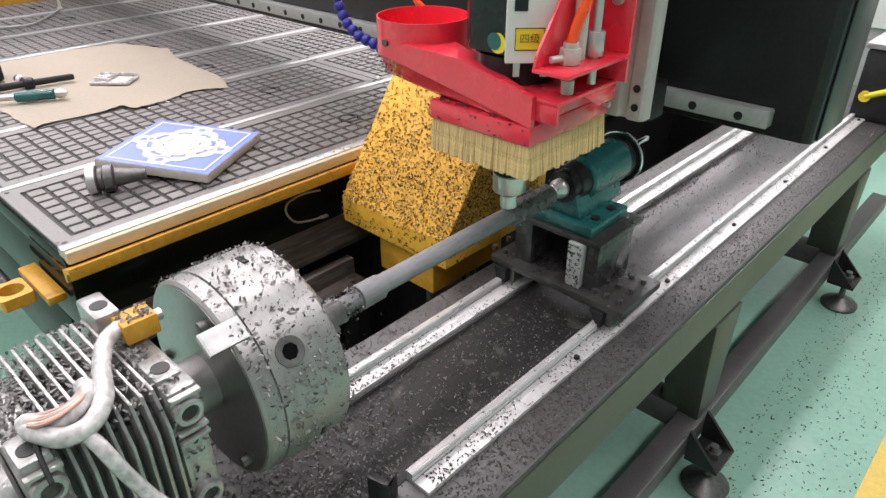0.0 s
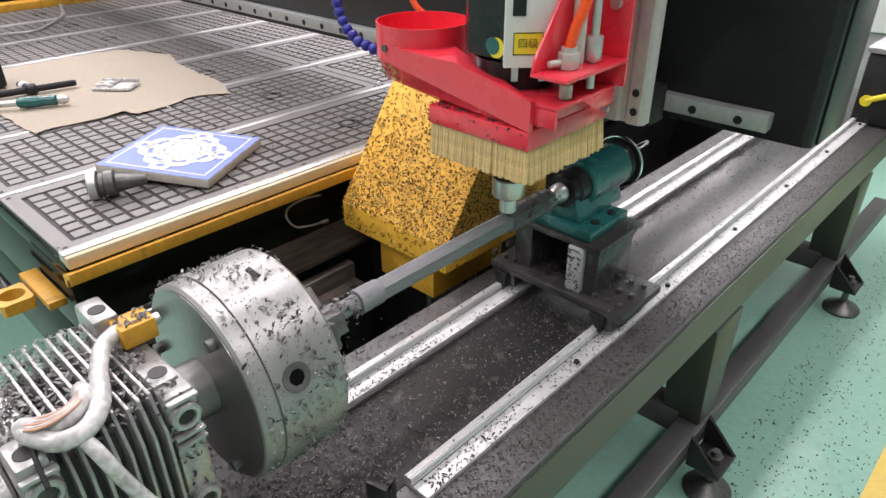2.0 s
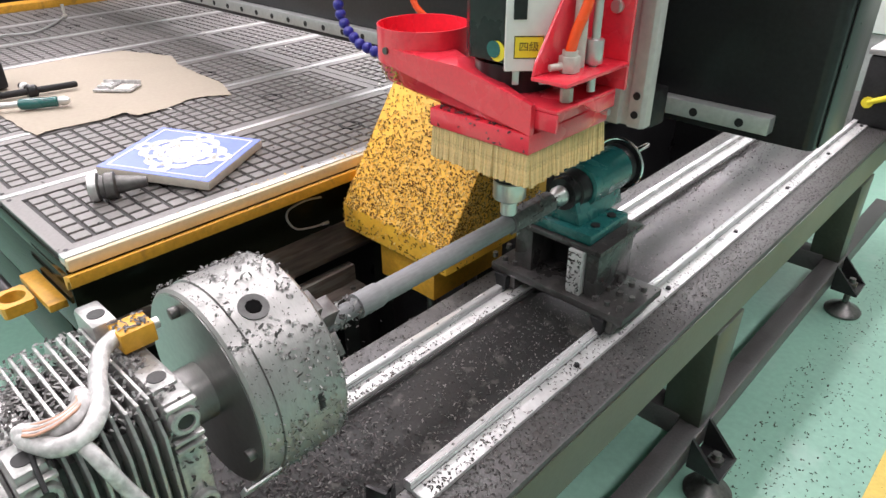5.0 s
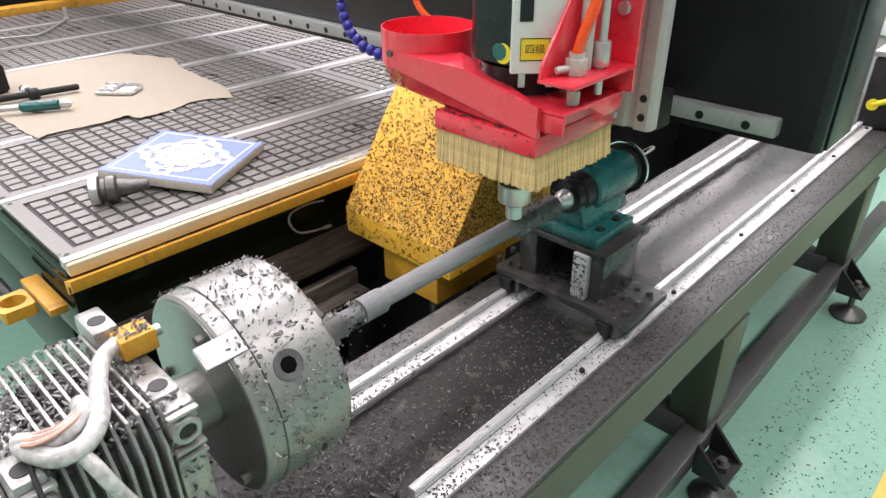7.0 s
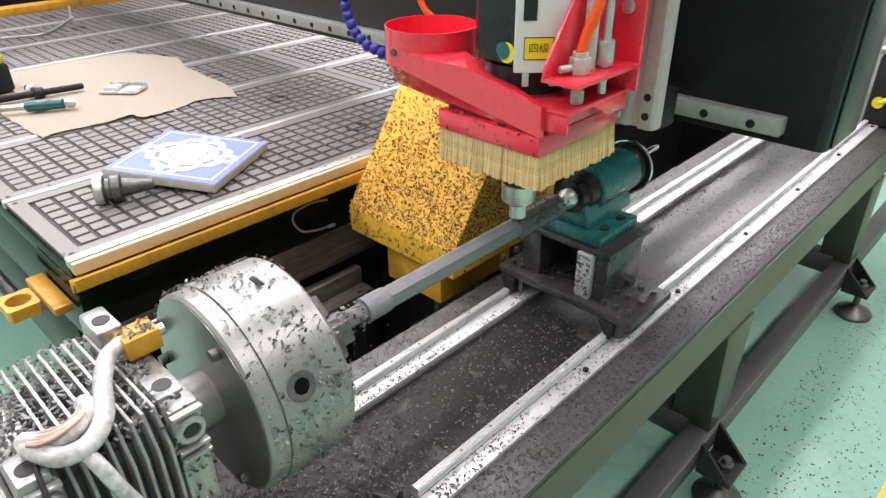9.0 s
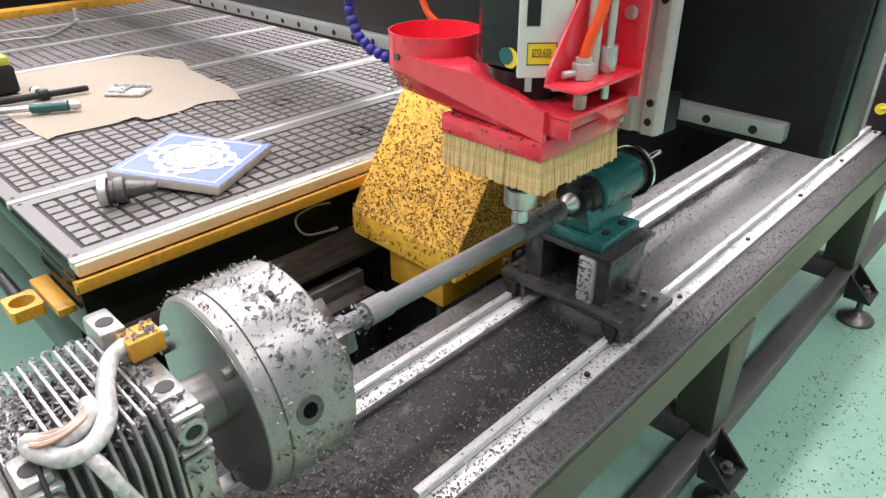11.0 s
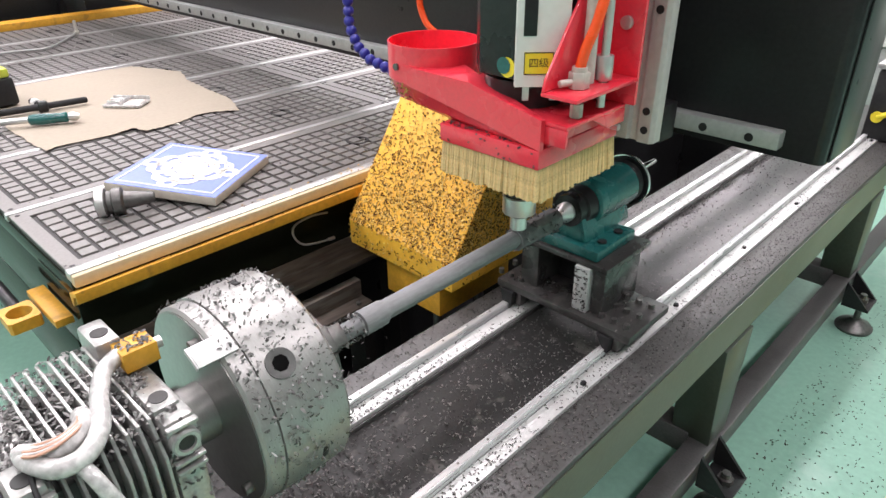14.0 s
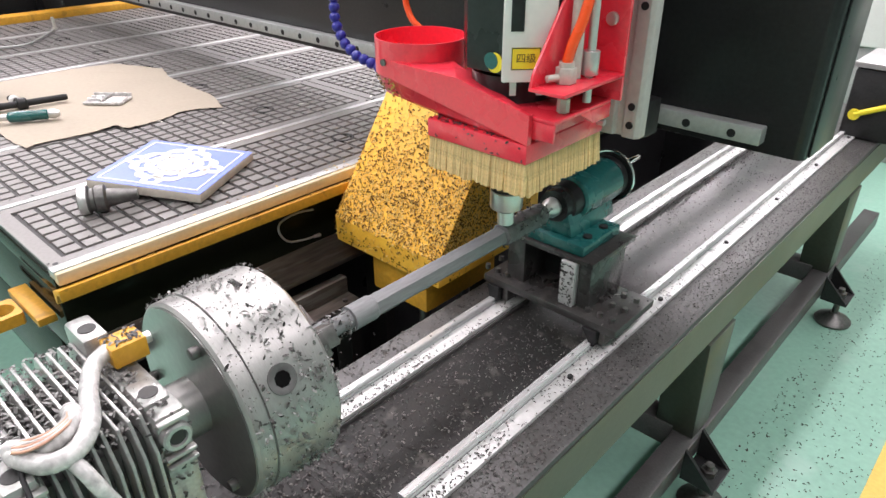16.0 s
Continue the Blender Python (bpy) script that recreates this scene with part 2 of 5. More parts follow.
def prism(points, z0, z1, bevel=0.0, bm=None, axis="z"):
    """An upright prism over a plan outline (axis x or y: the outline lies across that axis)."""
    own = bmesh.new()
    place = {"z": lambda p, h: (p[0], p[1], h), "y": lambda p, h: (p[0], h, p[1]), "x": lambda p, h: (h, p[0], p[1])}[axis]
    lo = [own.verts.new(place(p, z0)) for p in points]
    hi = [own.verts.new(place(p, z1)) for p in points]
    n = len(points)
    own.faces.new(lo)
    own.faces.new(hi)
    for i in range(n):
        own.faces.new((lo[i], lo[(i + 1) % n], hi[(i + 1) % n], hi[i]))
    bmesh.ops.recalc_face_normals(own, faces=own.faces[:])
    if bevel:
        bmesh.ops.bevel(own, geom=own.edges[:], offset=bevel, segments=2, affect="EDGES", profile=0.5)
    return join(bm, own)


def tube(points, r, sides=12, steps=8, bm=None):
    """A round tube along a smooth line through the points."""
    pts = [Vector(p) for p in points]
    line = []
    for i in range(len(pts) - 1):
        p0, p1, p2, p3 = pts[max(i - 1, 0)], pts[i], pts[i + 1], pts[min(i + 2, len(pts) - 1)]
        for k in range(steps):
            u = k / steps
            line.append(0.5 * ((2 * p1) + (p2 - p0) * u + (2 * p0 - 5 * p1 + 4 * p2 - p3) * u ** 2 + (3 * p1 - p0 - 3 * p2 + p3) * u ** 3))
    line.append(pts[-1])
    own = bmesh.new()
    rings = []
    side = Vector((0.3, 0.2, 1)).normalized()
    for i, p in enumerate(line):
        d = (line[min(i + 1, len(line) - 1)] - line[max(i - 1, 0)]).normalized()
        u = d.cross(side).normalized()
        v = u.cross(d).normalized()
        side = v
        rings.append([own.verts.new(p + r * (math.cos(2 * math.pi * j / sides) * u + math.sin(2 * math.pi * j / sides) * v)) for j in range(sides)])
    for p, q in zip(rings, rings[1:]):
        for j in range(sides):
            own.faces.new((p[j], p[(j + 1) % sides], q[(j + 1) % sides], q[j]))
    own.faces.new(rings[0])
    own.faces.new(rings[-1])
    bmesh.ops.recalc_face_normals(own, faces=own.faces[:])
    return join(bm, own)


def flakes(name, count, place, size, material, parent=None, seed=1, label="", category="", curl=0.5):
    """Loose chips in one mesh. place(rng) gives a point and the surface's normal."""
    rng = random.Random(seed)
    verts, faces = [], []
    for _ in range(count):
        got = place(rng)
        if got is None:
            continue
        p, nrm = Vector(got[0]), Vector(got[1]).normalized()
        t = nrm.orthogonal().normalized()
        t.rotate(Matrix.Rotation(rng.uniform(0, 6.283), 3, nrm))
        s = nrm.cross(t)
        ln = size * rng.uniform(0.45, 1.3)
        wd = size * rng.uniform(0.3, 0.65)
        up = nrm * (0.0006 + size * curl * rng.uniform(0.05, 0.5))
        tip = nrm * size * curl * rng.uniform(0.0, 0.8)
        k = len(verts)
        p = p + nrm * 0.0006
        for q in (p - t * ln / 2 - s * wd * 0.3, p - t * ln / 2 + s * wd * 0.3, p + s * wd / 2 + up, p + t * ln / 2 + s * wd * 0.2 + tip,
                  p + t * ln / 2 - s * wd * 0.2 + tip, p - s * wd / 2 + up):
            verts.append(q)
        faces += [(k, k + 1, k + 2, k + 5), (k + 5, k + 2, k + 3, k + 4)]
    me = bpy.data.meshes.new(name)
    me.from_pydata(verts, [], faces)
    me.materials.append(material)
    ob = new(name, me)
    if parent:
        ob.parent = parent
    return tagged(ob, label, category, kind="stuff")


# ---- levels ----
ZB = 0.52            # top of the side bed
ZT = 0.66            # top of the vacuum table
AX, AZ = -0.481, 0.7338   # turning axis, along y

# ---- hall ----
structure("floor", box(-14, 9, -8, 16, -0.1, 0.0), M_FLOOR, "glossy green painted workshop floor", "floor")
structure("floor_marking", box(0.038, 0.16, -7, 15, 0.0005, 0.0025), M_STRIPE, "yellow line painted along the green floor", "marking")
structure("wall_north", box(-14, 9, 16, 16.2, 0, 5), M_WALL, "pale workshop wall", "wall")
structure("wall_south", box(-14, 9, -8.2, -8, 0, 5), M_WALL, "pale workshop wall", "wall")
structure("wall_east", box(9, 9.2, -8, 16, 0, 5), M_WALL, "pale workshop wall", "wall")
structure("wall_west", box(-14.2, -14, -8, 16, 0, 5), M_WALL, "pale workshop wall", "wall")
structure("ceiling", box(-14.2, 9.2, -8.2, 16.2, 5, 5.2), M_CEIL, "pale workshop ceiling", "ceiling")


# ---- side bed with its rails ----
BED0, BED1 = 0.30, 2.62


def side_bed():
    bed = thing("lathe_bed", "dark steel side bed with bright rails, littered with chips", "machine bed")
    bm = box(-0.635, -0.535, BED0 + 0.02, BED1, 0.41, ZB - 0.004, 0.003)
    part("side_beam", bm, M_BED, bed)
    bm = box(-0.3785, -0.2725, BED0, BED1, 0.41, ZB - 0.004, 0.006)
    part("side_beam", bm, M_BED, bed)
    part("side_skin", box(-0.272, -0.27, BED0 + 0.003, BED1 - 0.003, 0.4165, ZB - 0.0125), M_BEDSIDE, bed, "dark green painted side of the bed")
    part("tray", box(-0.534, -0.3795, 0.96, BED1, 0.49, ZB - 0.009, 0.002), M_PLATE, bed, "dusty black plate between the rails")
    # Near half of the tray, coloured darker for the shade below the chuck.
    part("head_tray", box(-0.534, -0.3795, -0.35, 0.959, 0.49, ZB - 0.009, 0.002), M_DUSTSHADE, bed, "dusty plate below the chuck, darkened for the shade there")
    part("head_plate", box(-0.72, -0.43, -0.42, BED0 - 0.0, 0.48, ZB - 0.006, 0.003), M_DUSTSHADE, bed)
    # angled end stop
    bm = prism([(-0.3923, 0.2946), (-0.3636, 0.3025), (-0.3665, 0.3216), (-0.3725, 0.3246), (-0.3636, 0.3095), (-0.3923, 0.3006)], ZB - 0.009, ZB + 0.03, 0.0008)
    part("end_stop", bm, M_BLACK, bed)
    for x0, x1, name in ((-0.5655, -0.5385, "strip"), (-0.3628, -0.3362, "strip")):
        part(name, box(x0, x1, 0.36 if x0 < -0.5 else 0.345, BED1, ZB - 0.006, ZB + 0.003, 0.0008), M_STRIP, bed, "bright machined mounting strip")
    for xc in (-0.5735, -0.3712):
        bm = bmesh.new()
        prof = [(-0.011, 0), (0.011, 0), (0.011, 0.006), (0.0085, 0.008), (0.0085, 0.011), (0.011, 0.0135), (0.0085, 0.0165), (0.006, 0.0165),
                (0.0055, 0.0155), (0.005, 0.0165), (-0.005, 0.0165), (-0.0055, 0.0155), (-0.006, 0.0165), (-0.0085, 0.0165), (-0.011, 0.0135), (-0.0085, 0.011), (-0.0085, 0.008), (-0.011, 0.006)]
        prism([(xc + 0.64 * a, ZB - 0.003 + b) for a, b in prof], 0.405 if xc < -0.5 else 0.345, BED1, 0, bm, axis="y")
        rail = part("guide_rail", bm, M_RAIL, bed, "bright ground linear rail")
        bm = bmesh.new()
        y = 0.43
        while y < BED1 - 0.05:
            rod((xc, y, ZB + 0.0125), (xc, y, ZB + 0.0139), 0.002, sides=10, bm=bm)
            y += 0.06
        tagged(part("plug_row", bm, M_DKSTEEL, rail), kind="stuff")
    for i in range(7):
        part("screw", rod((-0.3478, 0.689 + 0.3 * i, ZB + 0.002), (-0.3478, 0.689 + 0.3 * i, ZB + 0.0075), 0.005, 0.0042, 12), M_BLACKR, bed)
    for i in range(7):
        part("screw", rod((-0.588, 0.62 + 0.3 * i, ZB - 0.005), (-0.588, 0.62 + 0.3 * i, ZB + 0.001), 0.0045, 0.004, 10), M_BLACKR, bed)
    # legs, lower rail, gussets and feet
    for y in (1.12, 2.06, 0.17):
        for x, s in ((-0.2665, 1), (-0.625, -1)):
            bm = prism([(y - 0.024, 0.148), (y + 0.058, 0.148), (y + 0.08, 0.4095), (y - 0.045, 0.4095)], x - 0.085 if s > 0 else x, x if s > 0 else x + 0.085, 0.002, axis="x")
            part("leg", bm, M_BEDSIDE if s > 0 else M_BED, bed)
        part("cross_tube", box(-0.59, -0.312, y - 0.03, y + 0.03, 0.10, 0.16, 0.003), M_BED, bed)
    part("lower_tube", box(-0.311, -0.2585, 0.0, BED1, 0.095, 0.15, 0.004), M_BED, bed)
    part("lower_tube", box(-0.65, -0.59, 0.0, BED1, 0.09, 0.15, 0.004), M_BED, bed)
    for y in (1.085, 2.03):
        bm = box(-0.258, -0.185, y - 0.045, y + 0.045, 0.085, 0.093, 0.001)
        for yy in (y - 0.045, y + 0.037):
            prism([(-0.258, 0.093), (-0.188, 0.093), (-0.258, 0.165)], yy, yy + 0.008, 0, bm, axis="y")
        part("foot_bracket", bm, M_BLACK, bed, "black triangular foot bracket")
        bm = rod((-0.215, y, 0.03), (-0.215, y, 0.12), 0.009, sides=14)
        rod((-0.215, y, 0.093), (-0.215, y, 0.107), 0.017, sides=6, bm=bm)
        lathe([(0.0, 0.05), (0.008, 0.052), (0.016, 0.046), (0.03, 0.018), (0.036, 0.014)], 28, "Z", (-0.215, y, 0), bm)
        part("levelling_foot", bm, M_DKSTEEL, bed, "round steel levelling foot")
    return bed


side_bed()


# ---- tailstock ----
def tailstock():
    t = thing("tailstock", "teal tailstock with steel centre on a black riser", "tailstock", (AX, 0.86, ZB))
    inv = Matrix.Translation((-AX, -0.86, -ZB))

    def add(name, bm, m, label=""):
        bm.transform(inv)
        return part(name, bm, m, t, label)
    for x in (-0.5735, -0.3712):
        add("slide_block", box(x - 0.022, x + 0.022, 0.79, 0.90, ZB + 0.004, 0.556, 0.003), M_DKSTEEL)
    base = add("base_plate", box(-0.598, -0.326, 0.778, 0.908, 0.558, 0.572, 0.002), M_DUSTBLK, "black base plate with cap screws")
    for x in (-0.345, -0.368, -0.391):
        for y in (0.80, 0.84, 0.88):
            add("cap_screw", rod((x, y, 0.571), (x, y, 0.580), 0.0052, 0.0048, 12), M_DKSTEEL)
            add("cap_screw", rod((x - 0.215, y, 0.571), (x - 0.215, y, 0.580), 0.0052, 0.0048, 12), M_DKSTEEL)
    add("wiper", prism([(-0.3845, 0.557), (-0.358, 0.557), (-0.36, 0.5275), (-0.3665, 0.5275)], 0.774, 0.7895, 0.001, axis="y"), M_BLACKR)
    add("wiper", prism([(-0.587, 0.557), (-0.56, 0.557), (-0.562, 0.5275), (-0.58, 0.5275)], 0.774, 0.7895, 0.001, axis="y"), M_BLACKR)
    add("riser_web", box(-0.562, -0.525, 0.80, 0.90, 0.5722, 0.655, 0.002), M_DUSTBLK)
    add("riser_web", box(-0.416, -0.392, 0.80, 0.91, 0.5722, 0.655, 0.002), M_DUSTBLK)
    add("riser_back", box(-0.5245, -0.4165, 0.865, 0.89, 0.5722, 0.6548, 0.001), M_BLACK)
    add("spacer", box(-0.445, -0.4175, 0.79, 0.812, 0.5722, 0.655, 0.001), M_STRIP, "bright steel spacer speckled with chips")
    add("top_plate", box(-0.570, -0.388, 0.795, 0.935, 0.6552, 0.664, 0.0015), M_DUSTBLK)
    add("foot", box(-0.548, -0.412, 0.802, 0.92, 0.6642, 0.684, 0.004), M_GREEN)
    for x in (-0.428, -0.534):
        for y in (0.85, 0.90):
            add("hold_down_screw", rod((x, y - 0.012, 0.683), (x, y - 0.012, 0.6875), 0.0075, sides=14), M_BLACKR)
    add("neck", prism([(AX - 0.038, 0.684), (AX + 0.038, 0.684), (AX + 0.024, 0.728), (AX - 0.024, 0.728)], 0.815, 0.95, 0.003, axis="y"), M_GREEN)
    add("barrel", lathe([(0.852, 0.035), (0.855, 0.039), (0.968, 0.039), (0.971, 0.036)], 40, "Y", (AX, 0, AZ)), M_GREEN)
    add("nose", lathe([(0.808, 0.016), (0.81, 0.027), (0.826, 0.028), (0.828, 0.032), (0.853, 0.033)], 40, "Y", (AX, 0, AZ)), M_BLACK)
    add("centre", lathe([(0.774, 0.0008), (0.799, 0.0165), (0.809, 0.0165), (0.81, 0.012)], 32, "Y", (AX, 0, AZ)), M_STEEL, "bright conical live centre")
    add("end_band", lathe([(0.9712, 0.02), (0.9712, 0.0375), (0.974, 0.039), (0.984, 0.039), (0.986, 0.036), (0.986, 0.012)], 40, "Y", (AX, 0, AZ)), M_BLACK, "black end band")
    ring = bmesh.new()
    loops = []
    for i in range(56):
        a = 2 * math.pi * i / 56
        loops.append([ring.verts.new((AX + (0.0462 + 0.0026 * math.cos(q)) * math.cos(a), 0.9895 + 0.0026 * math.sin(q), AZ + (0.0462 + 0.0026 * math.cos(q)) * math.sin(a)))
                      for q in [2 * math.pi * j / 10 for j in range(10)]])
    for i in range(56):
        for j in range(10):
            ring.faces.new((loops[i][j], loops[i][(j + 1) % 10], loops[(i + 1) % 56][(j + 1) % 10], loops[(i + 1) % 56][j]))
    bmesh.ops.recalc_face_normals(ring, faces=ring.faces[:])
    add("handwheel", ring, M_CHROME, "chromed handwheel rim")
    add("wheel_disc", lathe([(0.9865, 0.012), (0.9865, 0.044), (0.991, 0.044), (0.991, 0.012)], 40, "Y", (AX, 0, AZ)), M_BLACK, "black wheel disc")
    add("spindle_end", rod((AX, 0.9865, AZ), (AX, 1.03, AZ), 0.012), M_BLACK)
    add("crank_pin", rod((AX + 0.018, 0.9905, AZ + 0.022), (AX + 0.018, 1.055, AZ + 0.022), 0.0055, 0.0045, 14, 0.001), M_CHROME)
    return t


tailstock()


# ---- gearbox, chuck and work ----
def gearbox():
    g = thing("gear_reducer", "finned cast aluminium gear reducer littered with chips", "gearbox", (AX, 0.0, ZB))
    inv = Matrix.Translation((-AX, 0, -ZB))

    def add(name, bm, m, label="", parent=None):
        bm.transform(inv)
        return part(name, bm, m, parent or g, label)
    x0, x1, top = -0.58, -0.398, 0.81
    add("core", box(x0 + 0.02, x1 - 0.02, -0.01, 0.105, 0.60, top - 0.024, 0.008), M_SOCKET)
    for y0, y1 in ((0.098, 0.128), (-0.018, 0.012)):
        add("flange", box(x0 + 0.004, x1 - 0.004, y0, y1, 0.62, top - 0.003, 0.006), M_ALU, "square gearbox flange with screw lugs")
    for k in range(8):
        y = 0.0178 + 0.0106 * k
        cut = 0.016 + 0.003 * math.sin(k * 2.1)
        bm = prism([(x0, 0.62), (x1, 0.62), (x1, top - 0.034), (x1 - cut, top), (x0 + 0.016, top), (x0, top - 0.03)], y, y + 0.0032, 0.0008, axis="y")
        add("fin", bm, M_ALU)
    for x, y, h in ((x0 + 0.027, 0.108, 0.016), (x1 - 0.042, 0.111, 0.001), (x0 + 0.022, -0.004, 0.003), (x1 - 0.024, -0.004, 0.003)):
        w = 0.024 if h > 0.01 else 0.02
        bm = box(x - w, x + w, y - 0.0125, y + 0.0125, top - 0.03, top + h, 0.004)
        lug = add("lug", bm, M_ALU, "squared screw lug")
        add("hole", rod((x + 0.004, y, top + h - 0.0005), (x + 0.004, y, top + h + 0.0008), 0.0085, sides=20), M_DUSTSHADE, "", lug)
    for y in (0.112, -0.003):
        for z in (top - 0.026, top - 0.13):
            bm = lathe([(0.0, 0.0135), (0.008, 0.0135), (0.0095, 0.0118), (0.0095, 0.0085), (0.006, 0.0075)], 28, "X", (x1 - 0.005, y, z))
            boss = add("boss", bm, M_ALU, "round cast screw boss")
            add("hole", rod((x1 + 0.0015, y, z), (x1 + 0.0025, y, z), 0.0074, sides=20), M_DUSTSHADE, "", boss)
        for z in (top - 0.007, top - 0.046, top - 0.056):
            add("rib", box(x1 - 0.003, x1 + 0.004, y - 0.014, y + 0.014, z - 0.002, z + 0.002, 0.001), M_ALU)
    add("pedestal", box(x0 - 0.03, x1 + 0.01, -0.14, 0.11, ZB - 0.006, 0.60, 0.004), M_BED, "dark steel pedestal under the gearbox")
    add("motor_flange", lathe([(-0.05, 0.05), (-0.05, 0.085), (-0.047, 0.088), (-0.022, 0.088), (-0.019, 0.085), (-0.018, 0.05)], 48, "Y", (AX, 0, AZ - 0.01)), M_ALU, "round bright motor flange")
    add("motor", lathe([(-0.2, 0.03), (-0.2, 0.066), (-0.05, 0.066)], 40, "Y", (AX, 0, AZ - 0.01)), M_BLACK, "black motor can")
    add("strap", tube([(-0.44, 0.008, 0.811), (-0.425, 0.004, 0.816), (-0.405, 0.0, 0.812), (-0.385, -0.002, 0.80)], 0.0022, 8), M_BLACKR, "black cable tie")
    # cables on top of the fins
    run = [(-0.5, 0.108, 0.826), (-0.492, 0.09, 0.823), (-0.462, 0.073, 0.822), (-0.422, 0.058, 0.8215), (-0.402, 0.039, 0.8195), (-0.403, 0.018, 0.8195), (-0.424, 0.005, 0.8205), (-0.44, 0.004, 0.8205)]
    add("cable_sleeve", tube(run, 0.008, 14, 8), M_CLEAR, "milky plastic cable sleeve")
    add("cable_sleeve", tube([(-0.436, 0.003, 0.8215), (-0.425, 0.014, 0.8235), (-0.421, 0.032, 0.8235), (-0.435, 0.05, 0.8225), (-0.452, 0.053, 0.818)], 0.0085, 14, 8), M_CLEAR)
    for k, mt in enumerate((M_WIRE, M_CLEAR, M_WIRE, M_CLEAR, M_WIRE)):
        d = 0.0024 * (k - 2)
        add("wire", tube([(-0.428 + d, 0.004 - 0.4 * d, 0.829), (-0.418 + d, 0.014 - d, 0.832), (-0.417 + d, 0.028 - d, 0.8322), (-0.424 + d, 0.042 - 0.5 * d, 0.831), (-0.433 + d, 0.048, 0.829)], 0.0013, 8, 6), mt, "thin coloured wire")
    add("cable", tube([(-0.412, 0.03, 0.812), (-0.392, 0.035, 0.81), (-0.381, 0.04, 0.795), (-0.377, 0.048, 0.768), (-0.366, 0.062, 0.735), (-0.35, 0.085, 0.71), (-0.345, 0.11, 0.67), (-0.37, 0.13, 0.6)], 0.0062, 12, 8), M_CLEAR, "pale plastic covered cable")
    add("sensor_holder", box(-0.5125, -0.4845, 0.105, 0.138, 0.812, 0.8335, 0.0015), M_YELLOW, "yellow sensor holder")
    add("sensor", rod((-0.499, 0.10, 0.822), (-0.499, 0.146, 0.822), 0.006, sides=14), M_STEEL)

    def on_top(rng):
        x, y = rng.uniform(x0 + 0.01, x1 - 0.01), rng.uniform(-0.015, 0.117)
        fin = int((y - 0.0178) / 0.0106) if 0.0178 < y < 0.098 else None
        if fin is not None and (y - 0.0178) % 0.0106 < 0.0034:
            return None
        z = top - 0.003 if fin is None else top - 0.002 - 0.02 * rng.random() ** 1.5
        return (x - AX, y, z - ZB), (0, 0, 1)
    flakes("chip_litter", 1000, on_top, 0.0058, M_CHIPM, g, 41, "chips caught between the fins", curl=0.9)
    flakes("chip_litter", 700, on_top, 0.006, M_CHIPP, g, 43, "pale chips caught between the fins", curl=0.8)

    def on_side(rng):
        return (x1 - 0.003 - AX, rng.uniform(0.091, 0.127), rng.uniform(0.64, top) - ZB), (1, 0, 0.2)
    def on_holder(rng):
        return (rng.uniform(-0.511, -0.486) - AX, rng.uniform(0.106, 0.137), 0.8335 - ZB), (0, 0, 1)
    flakes("chip_litter", 45, on_holder, 0.0055, M_CHIPM, g, 44, "chips on the sensor holder")
    flakes("chip_litter", 60, on_side, 0.006, M_CHIPG, g, 42, "chips on the gearbox side")
    add("output_hub", lathe([(0.127, 0.036), (0.14, 0.036), (0.143, 0.031), (0.17, 0.031)], 40, "Y", (AX, 0, AZ)), M_CHUCK, "turned steel output hub")
    return g


gearbox()


